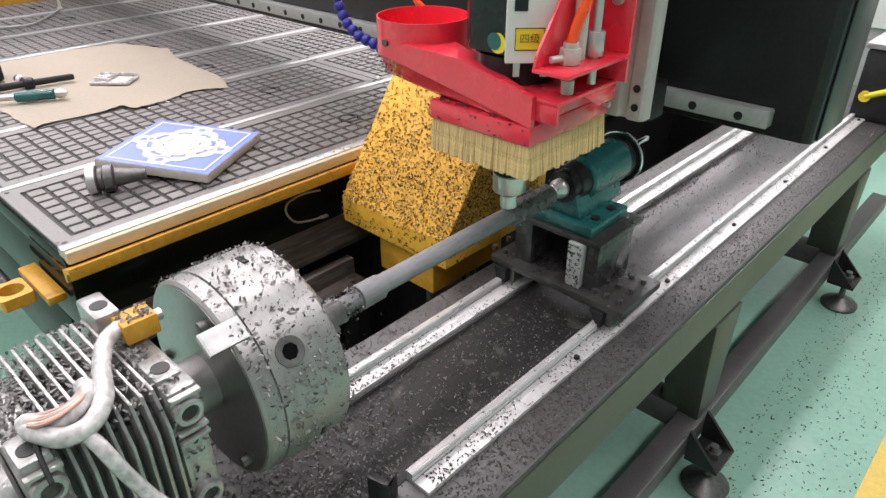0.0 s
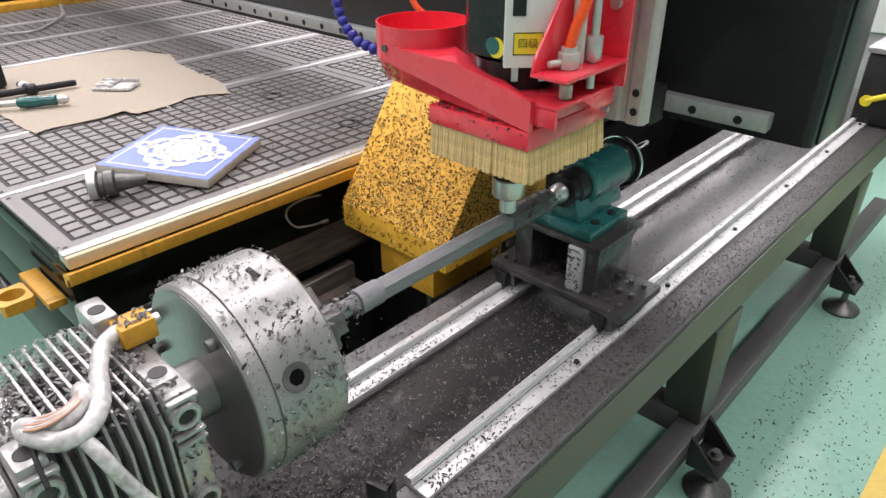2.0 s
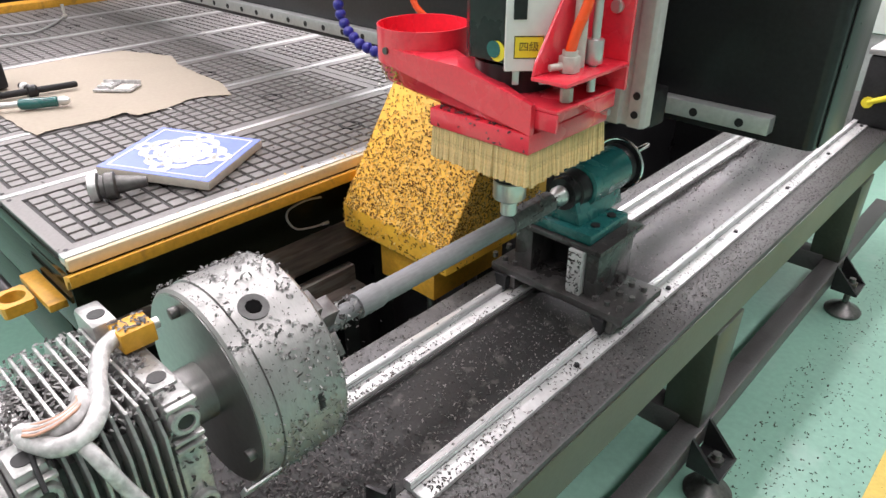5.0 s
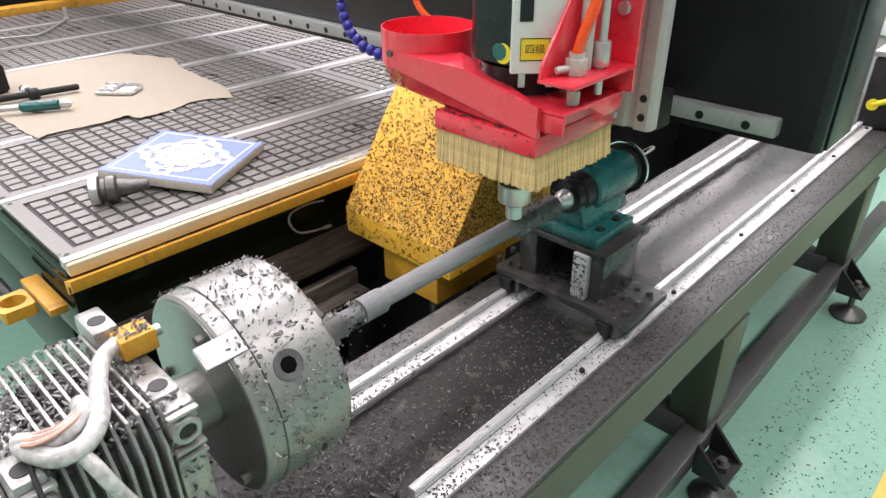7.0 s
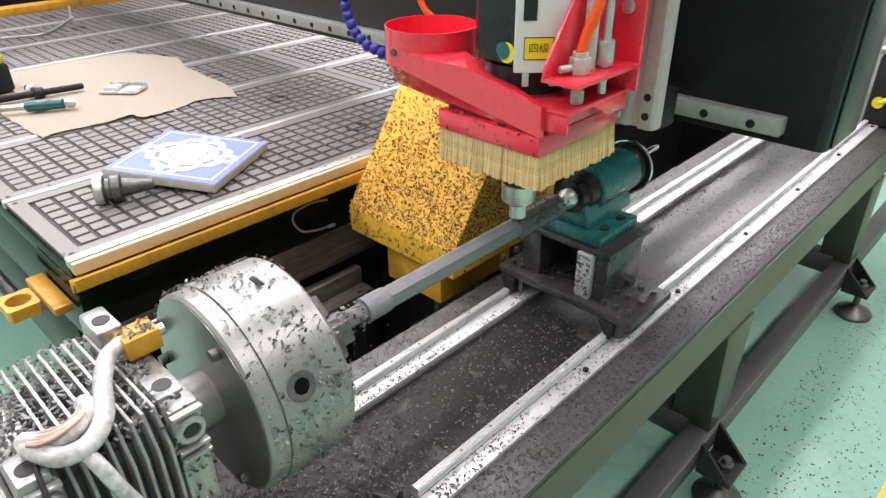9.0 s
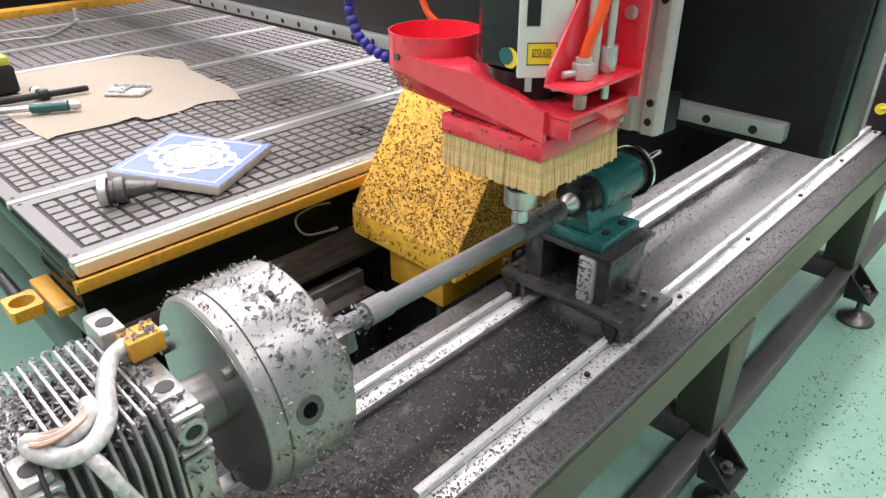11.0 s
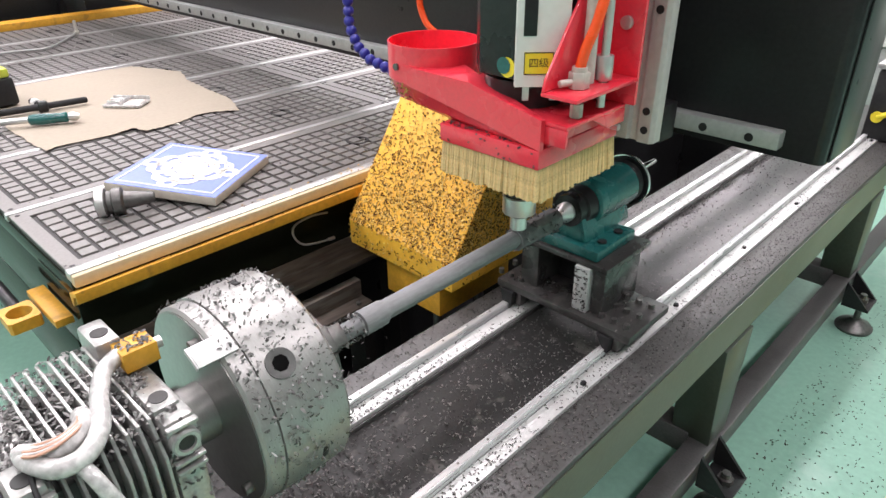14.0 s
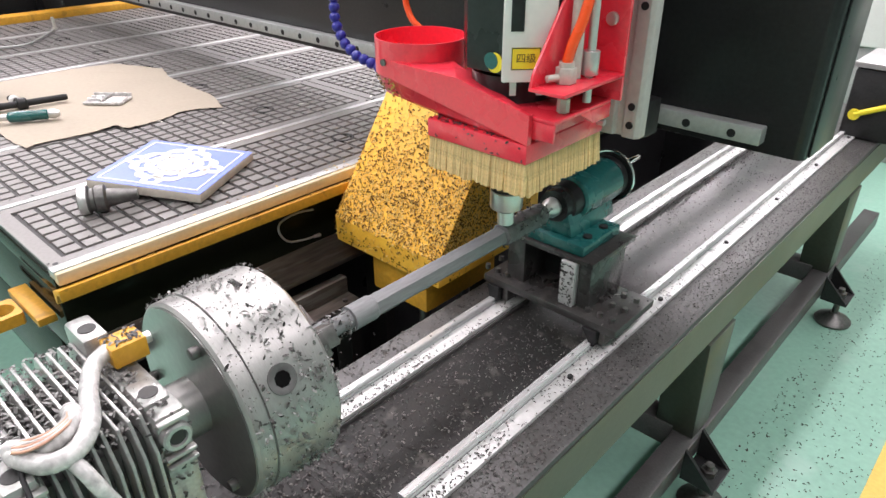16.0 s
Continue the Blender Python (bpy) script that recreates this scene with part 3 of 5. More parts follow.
def work_chuck():
    c = thing("lathe_chuck", "turned steel three-jaw chuck covered in chips", "chuck", (AX, 0.168, AZ))
    R = 0.1138
    part("back_plate", lathe([(0, 0.03), (0.0, R - 0.005), (0.003, R - 0.002), (0.0197, R - 0.002), (0.0202, R - 0.003)], 72), M_CHUCK, c, "turned steel back plate")
    part("back_face", lathe([(-0.0012, 0.028), (-0.0012, R - 0.007), (0.001, R - 0.007)], 72), M_CHUCKBACK, c, "dull machined rear face")
    part("body", lathe([(0.0204, R - 0.003), (0.0209, R), (0.096, R), (0.1, R - 0.004), (0.1, 0.02)], 72), M_CHUCK, c, "turned steel chuck body")
    for k in range(3):
        a = radians(35 + 120 * k)
        m = Matrix.Rotation(-a, 4, "Y")

        def add(name, bm, mt, label="", parent=c):
            bm.transform(m)
            return part(name, bm, mt, parent, label)
        sock = add("key_socket", lathe([(R - 0.004, 0.0152), (R + 0.001, 0.0152), (R + 0.001, 0.0088), (R + 0.0004, 0.0078)], 28, "X", (0, 0.045, 0)), M_SOCKET, "recessed square key socket")
        # Flat cap over solid steel; its near-black colour is the hole's inner shade.
        add("socket_hole", prism([(0.045 + 0.0084 * math.cos(q), 0.0084 * math.sin(q)) for q in (0.3, 1.08, 1.871, 2.65, 3.44, 4.2, 5.01, 5.8)], R - 0.002, R + 0.0012, 0, axis="x"), M_HOLE, "", sock)
        jaw = bmesh.new()
        box(0.016, 0.07, 0.1, 0.128, -0.015, 0.015, 0.002, jaw)
        box(0.012, 0.042, 0.128, 0.158, -0.013, 0.013, 0.002, jaw)
        add("jaw", jaw, M_DKSTEEL, "stepped dark steel jaw")
        b = radians(95 + 120 * k)
        m = Matrix.Rotation(-b, 4, "Y")
        add("slot", box(R - 0.003, R + 0.0008, 0.0625, 0.0695, -0.009, 0.009, 0.0006), M_BLACKR, "narrow dark slot")
        m = Matrix.Rotation(-radians(72 + 120 * k), 4, "Y")
        add("bolt", rod((R * 0.805, -0.01, 0), (R * 0.805, 0.001, 0), 0.0062, sides=18, bevel=0.001), M_DKSTEEL, "socket head bolt")
    # thin sheet tag bent over the rim
    m = Matrix.Rotation(-radians(56), 4, "Y")
    bm = box(R - 0.001, R + 0.0012, -0.022, 0.018, -0.0118, 0.0118, 0.0004)
    box(R - 0.0045, R + 0.0012, -0.0235, -0.0222, -0.0118, 0.0118, 0.0003, bm)
    bm.transform(m)
    part("sensor_flag", bm, M_STRIP, c, "bent bright sheet metal sensor flag")

    def on_rim(rng):
        a, y = rng.uniform(0, 6.283), rng.uniform(0.002, 0.099)
        if abs((math.degrees(a) - 35 + 60) % 120 - 60) < 8 and abs(y - 0.045) < 0.016:
            return None
        return (R * math.cos(a), y, R * math.sin(a)), (math.cos(a), 0, math.sin(a))
    def in_drifts(rng):
        got = on_rim(rng)
        if got is None or noise.noise(Vector(got[0]) * 34) < rng.uniform(-0.35, 0.3):
            return None
        return got

    def bristling(rng):
        got = in_drifts(rng)
        if got is None:
            return None
        n = Vector(got[1])
        return Vector(got[0]) + n * 0.001, n + Vector((rng.uniform(-1, 1), rng.uniform(-1, 1), rng.uniform(-1, 1))) * 0.9
    flakes("chip_litter", 560, in_drifts, 0.0054, M_CHIPM, c, 5, "dark chips stuck to the chuck", curl=0.9)
    flakes("chip_litter", 900, in_drifts, 0.0048, M_CHIPP, c, 6, "pale curled chips stuck to the chuck", curl=0.9)
    flakes("chip_litter", 420, bristling, 0.0052, M_CHIPP, c, 7, "fuzz of fine upstanding curls", curl=1.3)
    flakes("dust_litter", 1400, on_rim, 0.002, M_CHIPM, c, 10, "fine dust on the chuck", curl=0.5)
    return c


CHUCK = work_chuck()


def work_piece():
    w = thing("turned_workpiece", "grey carved rod held between chuck and centre", "workpiece", (AX, 0.31, AZ))
    # local y 0 is 0.31 in the hall
    part("stub", lathe([(-0.03, 0.0145), (0.03, 0.0145), (0.032, 0.0112), (0.056, 0.0112), (0.0615, 0.0118)], 28), M_ROD, w, "rough turned stub in the jaws")
    bm = bmesh.new()
    rings = []
    S, N = 72, 60
    for j in range(N + 1):
        u = j / N
        y = 0.062 + u * 0.298
        ring = []
        for i in range(S):
            a = 2 * math.pi * i / S
            r = 0.0143 + 0.0003 * math.sin(u * 160)
            for a0 in (-42, -100):
                c = math.cos(a - radians(a0))
                if c > 0.1 and u > 0.13:
                    r = min(r, 0.0112 / c)
            if u < 0.13:
                r += 0.002
            ring.append(bm.verts.new((r * math.cos(a), y, r * math.sin(a))))
        rings.append(ring)
    for p, q in zip(rings, rings[1:]):
        for i in range(S):
            bm.faces.new((p[i], p[(i + 1) % S], q[(i + 1) % S], q[i]))
    bm.faces.new(rings[0])
    bm.faces.new(rings[-1])
    bmesh.ops.recalc_face_normals(bm, faces=bm.faces[:])
    part("carved_length", bm, M_ROD, w, "smooth grey carved length")
    bm = prism([(0.0185 * math.cos(a), 0.0185 * math.sin(a)) for a in [radians(22.5 + 45 * k) for k in range(8)]], 0.3605, 0.464, 0.002, axis="y")
    part("raw_end", bm, M_RODRAW, w, "dark uncut end of the blank")

    def ends(rng):
        a, y = rng.uniform(0, 6.283), rng.choice([rng.uniform(0.0, 0.06), rng.uniform(0.36, 0.47)])
        r = 0.0135 if y < 0.1 else 0.0182
        return (r * math.cos(a), y, r * math.sin(a)), (math.cos(a), 0, math.sin(a))
    flakes("chip_litter", 260, ends, 0.0055, M_CHIPM, w, 8, "loose grey chips", curl=1.0)
    flakes("chip_litter", 110, ends, 0.006, M_CHIPP, w, 9, "pale curled chips", curl=1.2)
    return w


WORK = work_piece()


# ---- vacuum table ----
def vacuum_table():
    t = thing("vacuum_table", "wide vacuum table with gridded grey panels and yellow ledge", "machine table")
    x_far, y0, y1 = -3.40, 0.20, 3.1
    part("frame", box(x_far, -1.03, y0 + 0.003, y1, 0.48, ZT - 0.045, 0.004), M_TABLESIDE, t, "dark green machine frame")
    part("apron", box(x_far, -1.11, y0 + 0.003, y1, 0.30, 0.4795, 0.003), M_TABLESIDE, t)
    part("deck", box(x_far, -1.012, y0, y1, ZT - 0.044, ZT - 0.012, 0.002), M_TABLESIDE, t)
    part("edge_profile", box(-1.0115, -0.994, y0 + 0.001, y1, ZT - 0.019, ZT + 0.003, 0.003), M_CREAM, t, "cream coated edge profile")
    part("edge_trim", box(-1.026, -1.0032, y0, y1, ZT - 0.0118, ZT + 0.0055, 0.002), M_ALUTRIM, t, "bright aluminium edge strip")
    # Black sheet added in place of the dark void under the table.
    part("skirt", box(-1.1095, -1.106, y0 + 0.03, y1, 0.05, 0.60), M_BLACK, t, "black sheet added as the dark void under the table edge")
    part("ledge", prism([(-1.005, 0.634), (-0.9935, 0.6385), (-0.974, 0.6465), (-0.972, 0.6465), (-0.972, 0.6255), (-0.9745, 0.6245), (-0.9765, 0.636), (-0.99, 0.630), (-0.998, 0.611), (-1.005, 0.611)], y0 - 0.008, y1, 0.0005, axis="y"), M_YELLOW, t, "yellow angled ledge under the table edge")
    part("far_edge", box(x_far - 0.06, x_far + 0.03, y0, y1, ZT - 0.004, ZT + 0.03, 0.003), M_YELLOW, t, "yellow far edge of the table")
    # panels
    xs = [-1.034]
    while xs[-1] > -3.2:
        xs.append(xs[-1] - (0.302 if len(xs) == 1 else 0.345))
    for i, (xa, xb) in enumerate(zip(xs, xs[1:])):
        part("slot_profile", box(xb - 0.0085, xb + 0.0085, y0, y1, ZT - 0.012, ZT + 0.002, 0.002), M_ALUTRIM, t, "bright aluminium slot profile")
        for ya, yb in ((y0 + 0.004, 1.185), (1.189, 2.17), (2.174, 3.096)):
            panel = part("panel", box(xb + 0.009, xa - (-0.007 if i == 0 else 0.009), ya, yb, ZT - 0.012, ZT - 0.0045), M_GROOVE, t, "grey gridded vacuum panel")
            X0, X1, Y0, Y1 = xb + 0.009, xa - (-0.007 if i == 0 else 0.009), ya, yb
            bm = bmesh.new()
            e = 0.028
            for q in ((X0, X1, Y0, Y0 + e), (X0, X1, Y1 - e, Y1), (X0, X0 + e, Y0 + e, Y1 - e), (X1 - e, X1, Y0 + e, Y1 - e)):
                box(*q, ZT - 0.0045, ZT, 0, bm)
            part("rim", bm, M_PANEL, panel, smooth=False)
            verts, faces = [], []
            gx0, gx1, gy0, gy1, gp = X0 + e + 0.005, X1 - e - 0.005, Y0 + e + 0.005, Y1 - e - 0.005, 0.0062
            nx, ny = 7 if i == 0 else 8, 26
            for ix in range(nx):
                for iy in range(ny):
                    a0 = gx0 + (gx1 - gx0) * ix / nx + gp / 2
                    a1 = gx0 + (gx1 - gx0) * (ix + 1) / nx - gp / 2
                    b0 = gy0 + (gy1 - gy0) * iy / ny + gp / 2
                    b1 = gy0 + (gy1 - gy0) * (iy + 1) / ny - gp / 2
                    k = len(verts)
                    c = 0.0012
                    verts += [(a0, b0, ZT - 0.006), (a1, b0, ZT - 0.006), (a1, b1, ZT - 0.006), (a0, b1, ZT - 0.006),
                              (a0 + c, b0 + c, ZT), (a1 - c, b0 + c, ZT), (a1 - c, b1 - c, ZT), (a0 + c, b1 - c, ZT)]
                    faces += [(k + 4, k + 5, k + 6, k + 7), (k, k + 1, k + 5, k + 4), (k + 1, k + 2, k + 6, k + 5), (k + 2, k + 3, k + 7, k + 6), (k + 3, k, k + 4, k + 7)]
            me = bpy.data.meshes.new("pad_grid")
            me.from_pydata(verts, [], faces)
            me.materials.append(M_PANEL)
            pads = new("pad_grid", me)
            pads.parent = panel
            tagged(pads, kind="stuff")
            for hx in (X0 + 0.012, X1 - 0.012):
                for hy in (Y0 + 0.012, (Y0 + Y1) / 2, Y1 - 0.012):
                    part("screw", rod((hx, hy, ZT - 0.001), (hx, hy, ZT + 0.0006), 0.0045, sides=10), M_GROOVE, panel)
            port = bmesh.new()
            px, py = (X0 + X1) / 2 + 0.01, Y1 - 0.26
            lathe([(-0.004, 0.028), (0.0012, 0.028), (0.0012, 0.022), (-0.004, 0.022)], 28, "Z", (px, py, ZT), port)
            part("suction_port", port, M_GROOVE, panel, "round suction port ring")
    # chips on the ledge and trim

    def ledge_point(rng):
        y = y0 + 0.02 + 1.1 * math.sqrt(rng.random())
        if rng.random() < 0.7:
            u = rng.random()
            return (-0.993 + 0.02 * u, y, 0.6388 + 0.008 * u), (-0.3, 0, 0.9)
        return (rng.uniform(-1.03, -1.0), y, ZT + 0.0056), (0, 0, 1)
    flakes("chip_litter", 620, ledge_point, 0.006, M_CHIPB, t, 11, "dark chips on the table edge")

    def deck(rng):
        return (rng.uniform(-2.6, -1.03), rng.uniform(y0, 1.6), ZT), (0, 0, 1)
    def far_deck(rng):
        return (rng.uniform(-3.0, -1.2), rng.uniform(0.4, 1.9), ZT), (0, 0, 1)
    flakes("crumb_litter", 40, far_deck, 0.013, M_TILEW, t, 13, "pale crumbs on the panels")
    flakes("crumb_litter", 260, deck, 0.006, M_CHIPG, t, 12, "scattered crumbs on the panels")
    return t


vacuum_table()


# ---- yellow chip hood ----
def chip_hood():
    h = thing("chip_hood", "yellow tapered sheet metal hood covered in chips", "chip hood", (-0.81, 0.85, 0.44))
    inv = Matrix.Translation((0.81, -0.85, -0.44))
    xa, xb = -0.955, -0.66
    prof = [(0.722, 0.537), (0.722, 0.592), (0.925, 0.885), (1.03, 0.885), (1.03, 0.537)]
    bm = prism(prof, xa, xb, 0.003, axis="x")
    bm.transform(inv)
    part("cone", bm, M_HOOD, h, "yellow sloping hood")
    bm = box(-0.87, -0.715, 0.745, 0.96, 0.446, 0.5365, 0.003)
    bm.transform(inv)
    part("outlet", bm, M_YELLOW, h, "yellow square outlet under the hood")

    for x, y in ((-0.775, 0.80), (-0.775, 0.93)):
        bm = rod((x, y, 0.0305), (x, y, 0.4455), 0.011, sides=16)
        bm.transform(inv)
        part("post", bm, M_DKSTEEL, h, "dark steel post under the hood")

    slope = Vector((0, 0.203, 0.293))

    def on_hood(rng):
        if rng.random() < 0.68:
            u, v = rng.random(), rng.random()
            if rng.random() < 0.05 + v * (1.15 - 0.35 * u):
                return None
            return Vector((xa + (xb - xa) * u, 0.722, 0.592)) + slope * v + inv.translation, (0, -0.293, 0.203)
        y = rng.uniform(0.73, 1.0)
        z = rng.uniform(0.56, min(0.592 + (y - 0.722) * 1.44, 0.88))
        return Vector((xb, y, z)) + inv.translation, (1, 0, 0)
    flakes("chip_litter", 13500, on_hood, 0.0057, M_CHIPB, h, 21, "dense brown chips on the hood")

    def on_rim(rng):
        if rng.random() < 0.6:
            return Vector((rng.uniform(-0.955, -0.66), 0.722, rng.uniform(0.54, 0.594))) + inv.translation, (0, -1, 0)
        return Vector((-0.66, rng.uniform(0.722, 1.02), rng.uniform(0.54, 0.594))) + inv.translation, (1, 0, 0)
    flakes("chip_litter", 330, on_rim, 0.0062, M_CHIPB, h, 22, "brown chips on the hood rim")
    return h


chip_hood()

# ---- gantry: beam with its rail ----
def gantry():
    g = thing("gantry", "black gantry beam with bright linear rail across the table", "gantry", (-1.8, 1.2, 0.8))
    inv = Matrix.Translation((1.8, -1.2, -0.8))

    def add(name, bm, m, label="", parent=None):
        bm.transform(inv)
        return part(name, bm, m, parent or g, label)
    add("beam", prism([(-3.69, 1.10), (-0.218, 1.10), (-0.2095, 1.1025), (-0.204, 1.1085), (-0.2022, 1.117), (-0.2022, 1.25), (-3.69, 1.25)], 0.797, 1.36, 0.002), M_BLACK, "black painted gantry beam")
    for x in (-0.955, -3.67):
        add("upright", box(x, x + 0.10, 1.105, 1.195, 0.06, 0.7965, 0.004), M_BLACK, "black gantry upright")
    rail = add("guide_rail", box(-3.5, -0.268, 1.072, 1.0995, 0.816, 0.846, 0.003), M_GREY, "bright linear rail with bolt holes")
    x = -0.316
    while x > -3.45:
        add("bolt_hole", rod((x, 1.0725, 0.829), (x, 1.0712, 0.829), 0.0075, sides=16), M_BLACKR, "", rail)
        x -= 0.08
    add("end_cover", box(-0.202, -0.1985, 1.12, 1.247, 0.80, 1.355, 0.0015), M_BLACK, "glossy black end cover")
    return g


GANTRY = gantry()


# ---- spindle head ----
SY = 0.672


def spindle_head():
    s = thing("router_spindle", "black and white router spindle with red brackets", "spindle", (AX, SY, 0.79))
    inv = Matrix.Translation((-AX, -SY, -0.79))

    def add(name, bm, m, label="", parent=None, smooth=True):
        bm.transform(inv)
        return part(name, bm, m, parent or s, label, smooth)
    def octo(w, c):
        return [(AX + a, SY + b + 0.008) for a, b in ((-w + c, -w), (w - c, -w), (w, -w + c), (w, w - c), (w - c, w), (-w + c, w), (-w, w - c), (-w, -w + c))]
    add("housing", prism(octo(0.068, 0.038), 0.990, 1.45, 0.002), M_BLACK, "black spindle housing")
    # white cover on the chamfer
    d = Vector((1, -1, 0)).normalized()
    e = Vector((1, 1, 0)).normalized()
    c = Vector((AX + 0.049, SY + 0.008 - 0.049, 0))
    m = Matrix(((e.x, d.x, 0, c.x), (e.y, d.y, 0, c.y), (0, 0, 1, 0), (0, 0, 0, 1)))

    def plate(x0, x1, z0, z1, y0, y1, bevel=0.0):
        bm = box(x0, x1, y0, y1, z0, z1, bevel)
        bm.transform(m)
        return bm
    add("cover", plate(-0.029, 0.036, 0.983, 1.45, 0.0015, 0.008, 0.002), M_WHITE, "white cover plate")
    label = add("warning_label", plate(-0.018, 0.018, 0.999, 1.026, 0.0082, 0.0088), M_LABEL, "yellow label with black border and writing")
    bm = bmesh.new()
    for q in ((-0.018, 0.018, 1.0248, 1.026), (-0.018, 0.018, 0.999, 1.0002), (-0.018, -0.017, 1.0002, 1.0248), (0.017, 0.018, 1.0002, 1.0248)):
        b2 = plate(*q, 0.0089, 0.0092)
        join(bm, b2)
    add("border", bm, M_INK, "", label)
    text = bpy.data.curves.new("writing", "FONT")
    text.body, text.size, text.align_x, text.align_y = "\u56db\u7ea7", 0.0125, "CENTER", "CENTER"
    text.materials.append(M_INK)
    ob = new("writing", text)
    ob.parent = label
    up = Matrix(((e.x, 0, d.x, 0), (e.y, 0, d.y, 0), (0, 1, 0, 0), (0, 0, 0, 1)))
    ob.matrix_local = inv @ Matrix.Translation(m @ Vector((0.0, 0.0094, 1.0125))) @ up
    add("dark_plate", plate(-0.02, -0.004, 1.045, 1.10, 0.0082, 0.0095, 0.0004), M_BLACK)
    for x in (-0.014, 0.02):
        add("tab", plate(x - 0.004, x + 0.004, 0.966, 0.984, 0.002, 0.006), M_STEEL)
    add("nose", lathe([(0.808, 0.024), (0.85, 0.032), (0.93, 0.05), (0.985, 0.055)], 36, "Z", (AX, SY, 0)), M_BLACK)
    add("collet_nut", lathe([(0.778, 0.02), (0.779, 0.0235), (0.7805, 0.0245), (0.806, 0.0245), (0.809, 0.022)], 36, "Z", (AX, SY, 0)), M_STEEL, "bright collet nut")
    add("cutter", lathe([(0.7515, 0.011), (0.753, 0.0125), (0.772, 0.0125), (0.774, 0.009), (0.784, 0.009)], 24, "Z", (AX, SY, 0)), M_STEEL, "bright cutter")
    # red brackets on the aisle side
    add("lower_bracket", box(-0.45, -0.3655, 0.606, 0.739, 0.945, 0.95, 0.001), M_RED, "red folded bracket")
    add("front_flange", box(-0.412, -0.3655, 0.606, 0.611, 0.922, 0.9448, 0.001), M_RED)
    add("lower_flange", prism([(0.665, 0.9448), (0.739, 0.9448), (0.739, 0.926), (0.70, 0.926)], -0.3695, -0.3655, 0.0005, axis="x"), M_RED)
    add("upper_bracket", box(-0.401, -0.3495, 0.598, 0.7355, 0.982, 0.987, 0.001), M_RED, "red shelf bracket")
    add("upright_plate", box(-0.442, -0.352, 0.736, 0.742, 0.95, 1.45, 0.001), M_RED, "red upright plate")
    add("gusset", prism([(0.735, 0.9872), (0.599, 0.9872), (0.603, 1.002), (0.70, 1.14), (0.735, 1.14)], -0.401, -0.397, 0.0006, axis="x"), M_RED, "red triangular gusset")
    add("plate_bolt", rod((-0.374, 0.7355, 1.052), (-0.374, 0.730, 1.052), 0.0085, sides=20, bevel=0.001), M_STEEL)
    bm = rod((-0.374, 0.69, 0.955), (-0.374, 0.69, 1.42), 0.0055, sides=16)
    rod((-0.374, 0.69, 0.99), (-0.374, 0.69, 1.02), 0.011, sides=20, bevel=0.001, bm=bm)
    add("guide_pin", bm, M_STEEL, "bright guide pin with collar")
    bm = rod((-0.379, 0.644, 0.9875), (-0.379, 0.644, 1.007), 0.013, sides=6, bevel=0.001)
    rod((-0.379, 0.644, 0.996), (-0.389, 0.618, 0.995), 0.0045, sides=14, bevel=0.001, bm=bm)
    rod((-0.379, 0.644, 1.007), (-0.379, 0.644, 1.013), 0.0095, sides=16, bm=bm)
    rod((-0.379, 0.644, 0.951), (-0.379, 0.644, 0.968), 0.008, sides=6, bm=bm)
    rod((-0.379, 0.644, 0.965), (-0.379, 0.644, 0.9815), 0.005, sides=12, bm=bm)
    add("air_cylinder_fitting", bm, M_PALE, "pale metal air fitting")
    add("air_tube", tube([(-0.379, 0.644, 1.011), (-0.374, 0.646, 1.035), (-0.367, 0.656, 1.07), (-0.366, 0.666, 1.12), (-0.37, 0.676, 1.3)], 0.0065), M_ORANGE, "orange air tube")
    add("air_cylinder", rod((-0.385, 0.672, 0.9875), (-0.385, 0.672, 1.4), 0.0085, sides=20), M_PALE, "pale slim air cylinder")
    # slide plate behind
    add("slide_plate", prism([(-0.60, 0.80), (-0.392, 0.80), (-0.389, 0.806), (-0.378, 0.806), (-0.376, 0.80), (-0.357, 0.80), (-0.352, 0.806), (-0.352, 0.824), (-0.392, 0.824), (-0.392, 0.87), (-0.60, 0.87)], 0.879, 1.45, 0.0008), M_SLIDE, "grey cast slide plate")
    for z in (0.898, 0.925, 1.06):
        add("bolt_hole", rod((-0.366, 0.7988, z), (-0.366, 0.801, z), 0.0055, sides=14), M_BLACKR)
    add("air_tube", tube([(-0.875, 0.85, 1.12), (-0.868, 0.85, 1.03), (-0.86, 0.85, 0.995), (-0.838, 0.852, 0.97), (-0.79, 0.865, 0.95), (-0.60, 0.88, 0.94)], 0.006), M_ORANGE, "thin orange air tube behind the pipe")
    add("carriage", box(-0.62, -0.47, 0.872, 1.068, 0.83, 1.45, 0.004), M_BLACK, "black carriage behind the spindle")
    add("bearing_block", box(-0.49, -0.446, 1.02, 1.071, 0.80, 0.866, 0.003), M_BLACKR, "black rail bearing block")
    add("link", box(-0.55, -0.42, 0.74, 0.80, 1.0, 1.4, 0.003), M_BLACK)
    add("round_sticker", rod((AX + 0.012, SY - 0.0615, 1.006), (AX + 0.012, SY - 0.0622, 1.006), 0.0105, sides=24), M_GREEN)
    add("round_sticker", rod((AX + 0.017, SY - 0.0598, 1.004), (AX + 0.017, SY - 0.0612, 1.004), 0.0125, sides=24), M_LABEL)
    return s


HEAD = spindle_head()


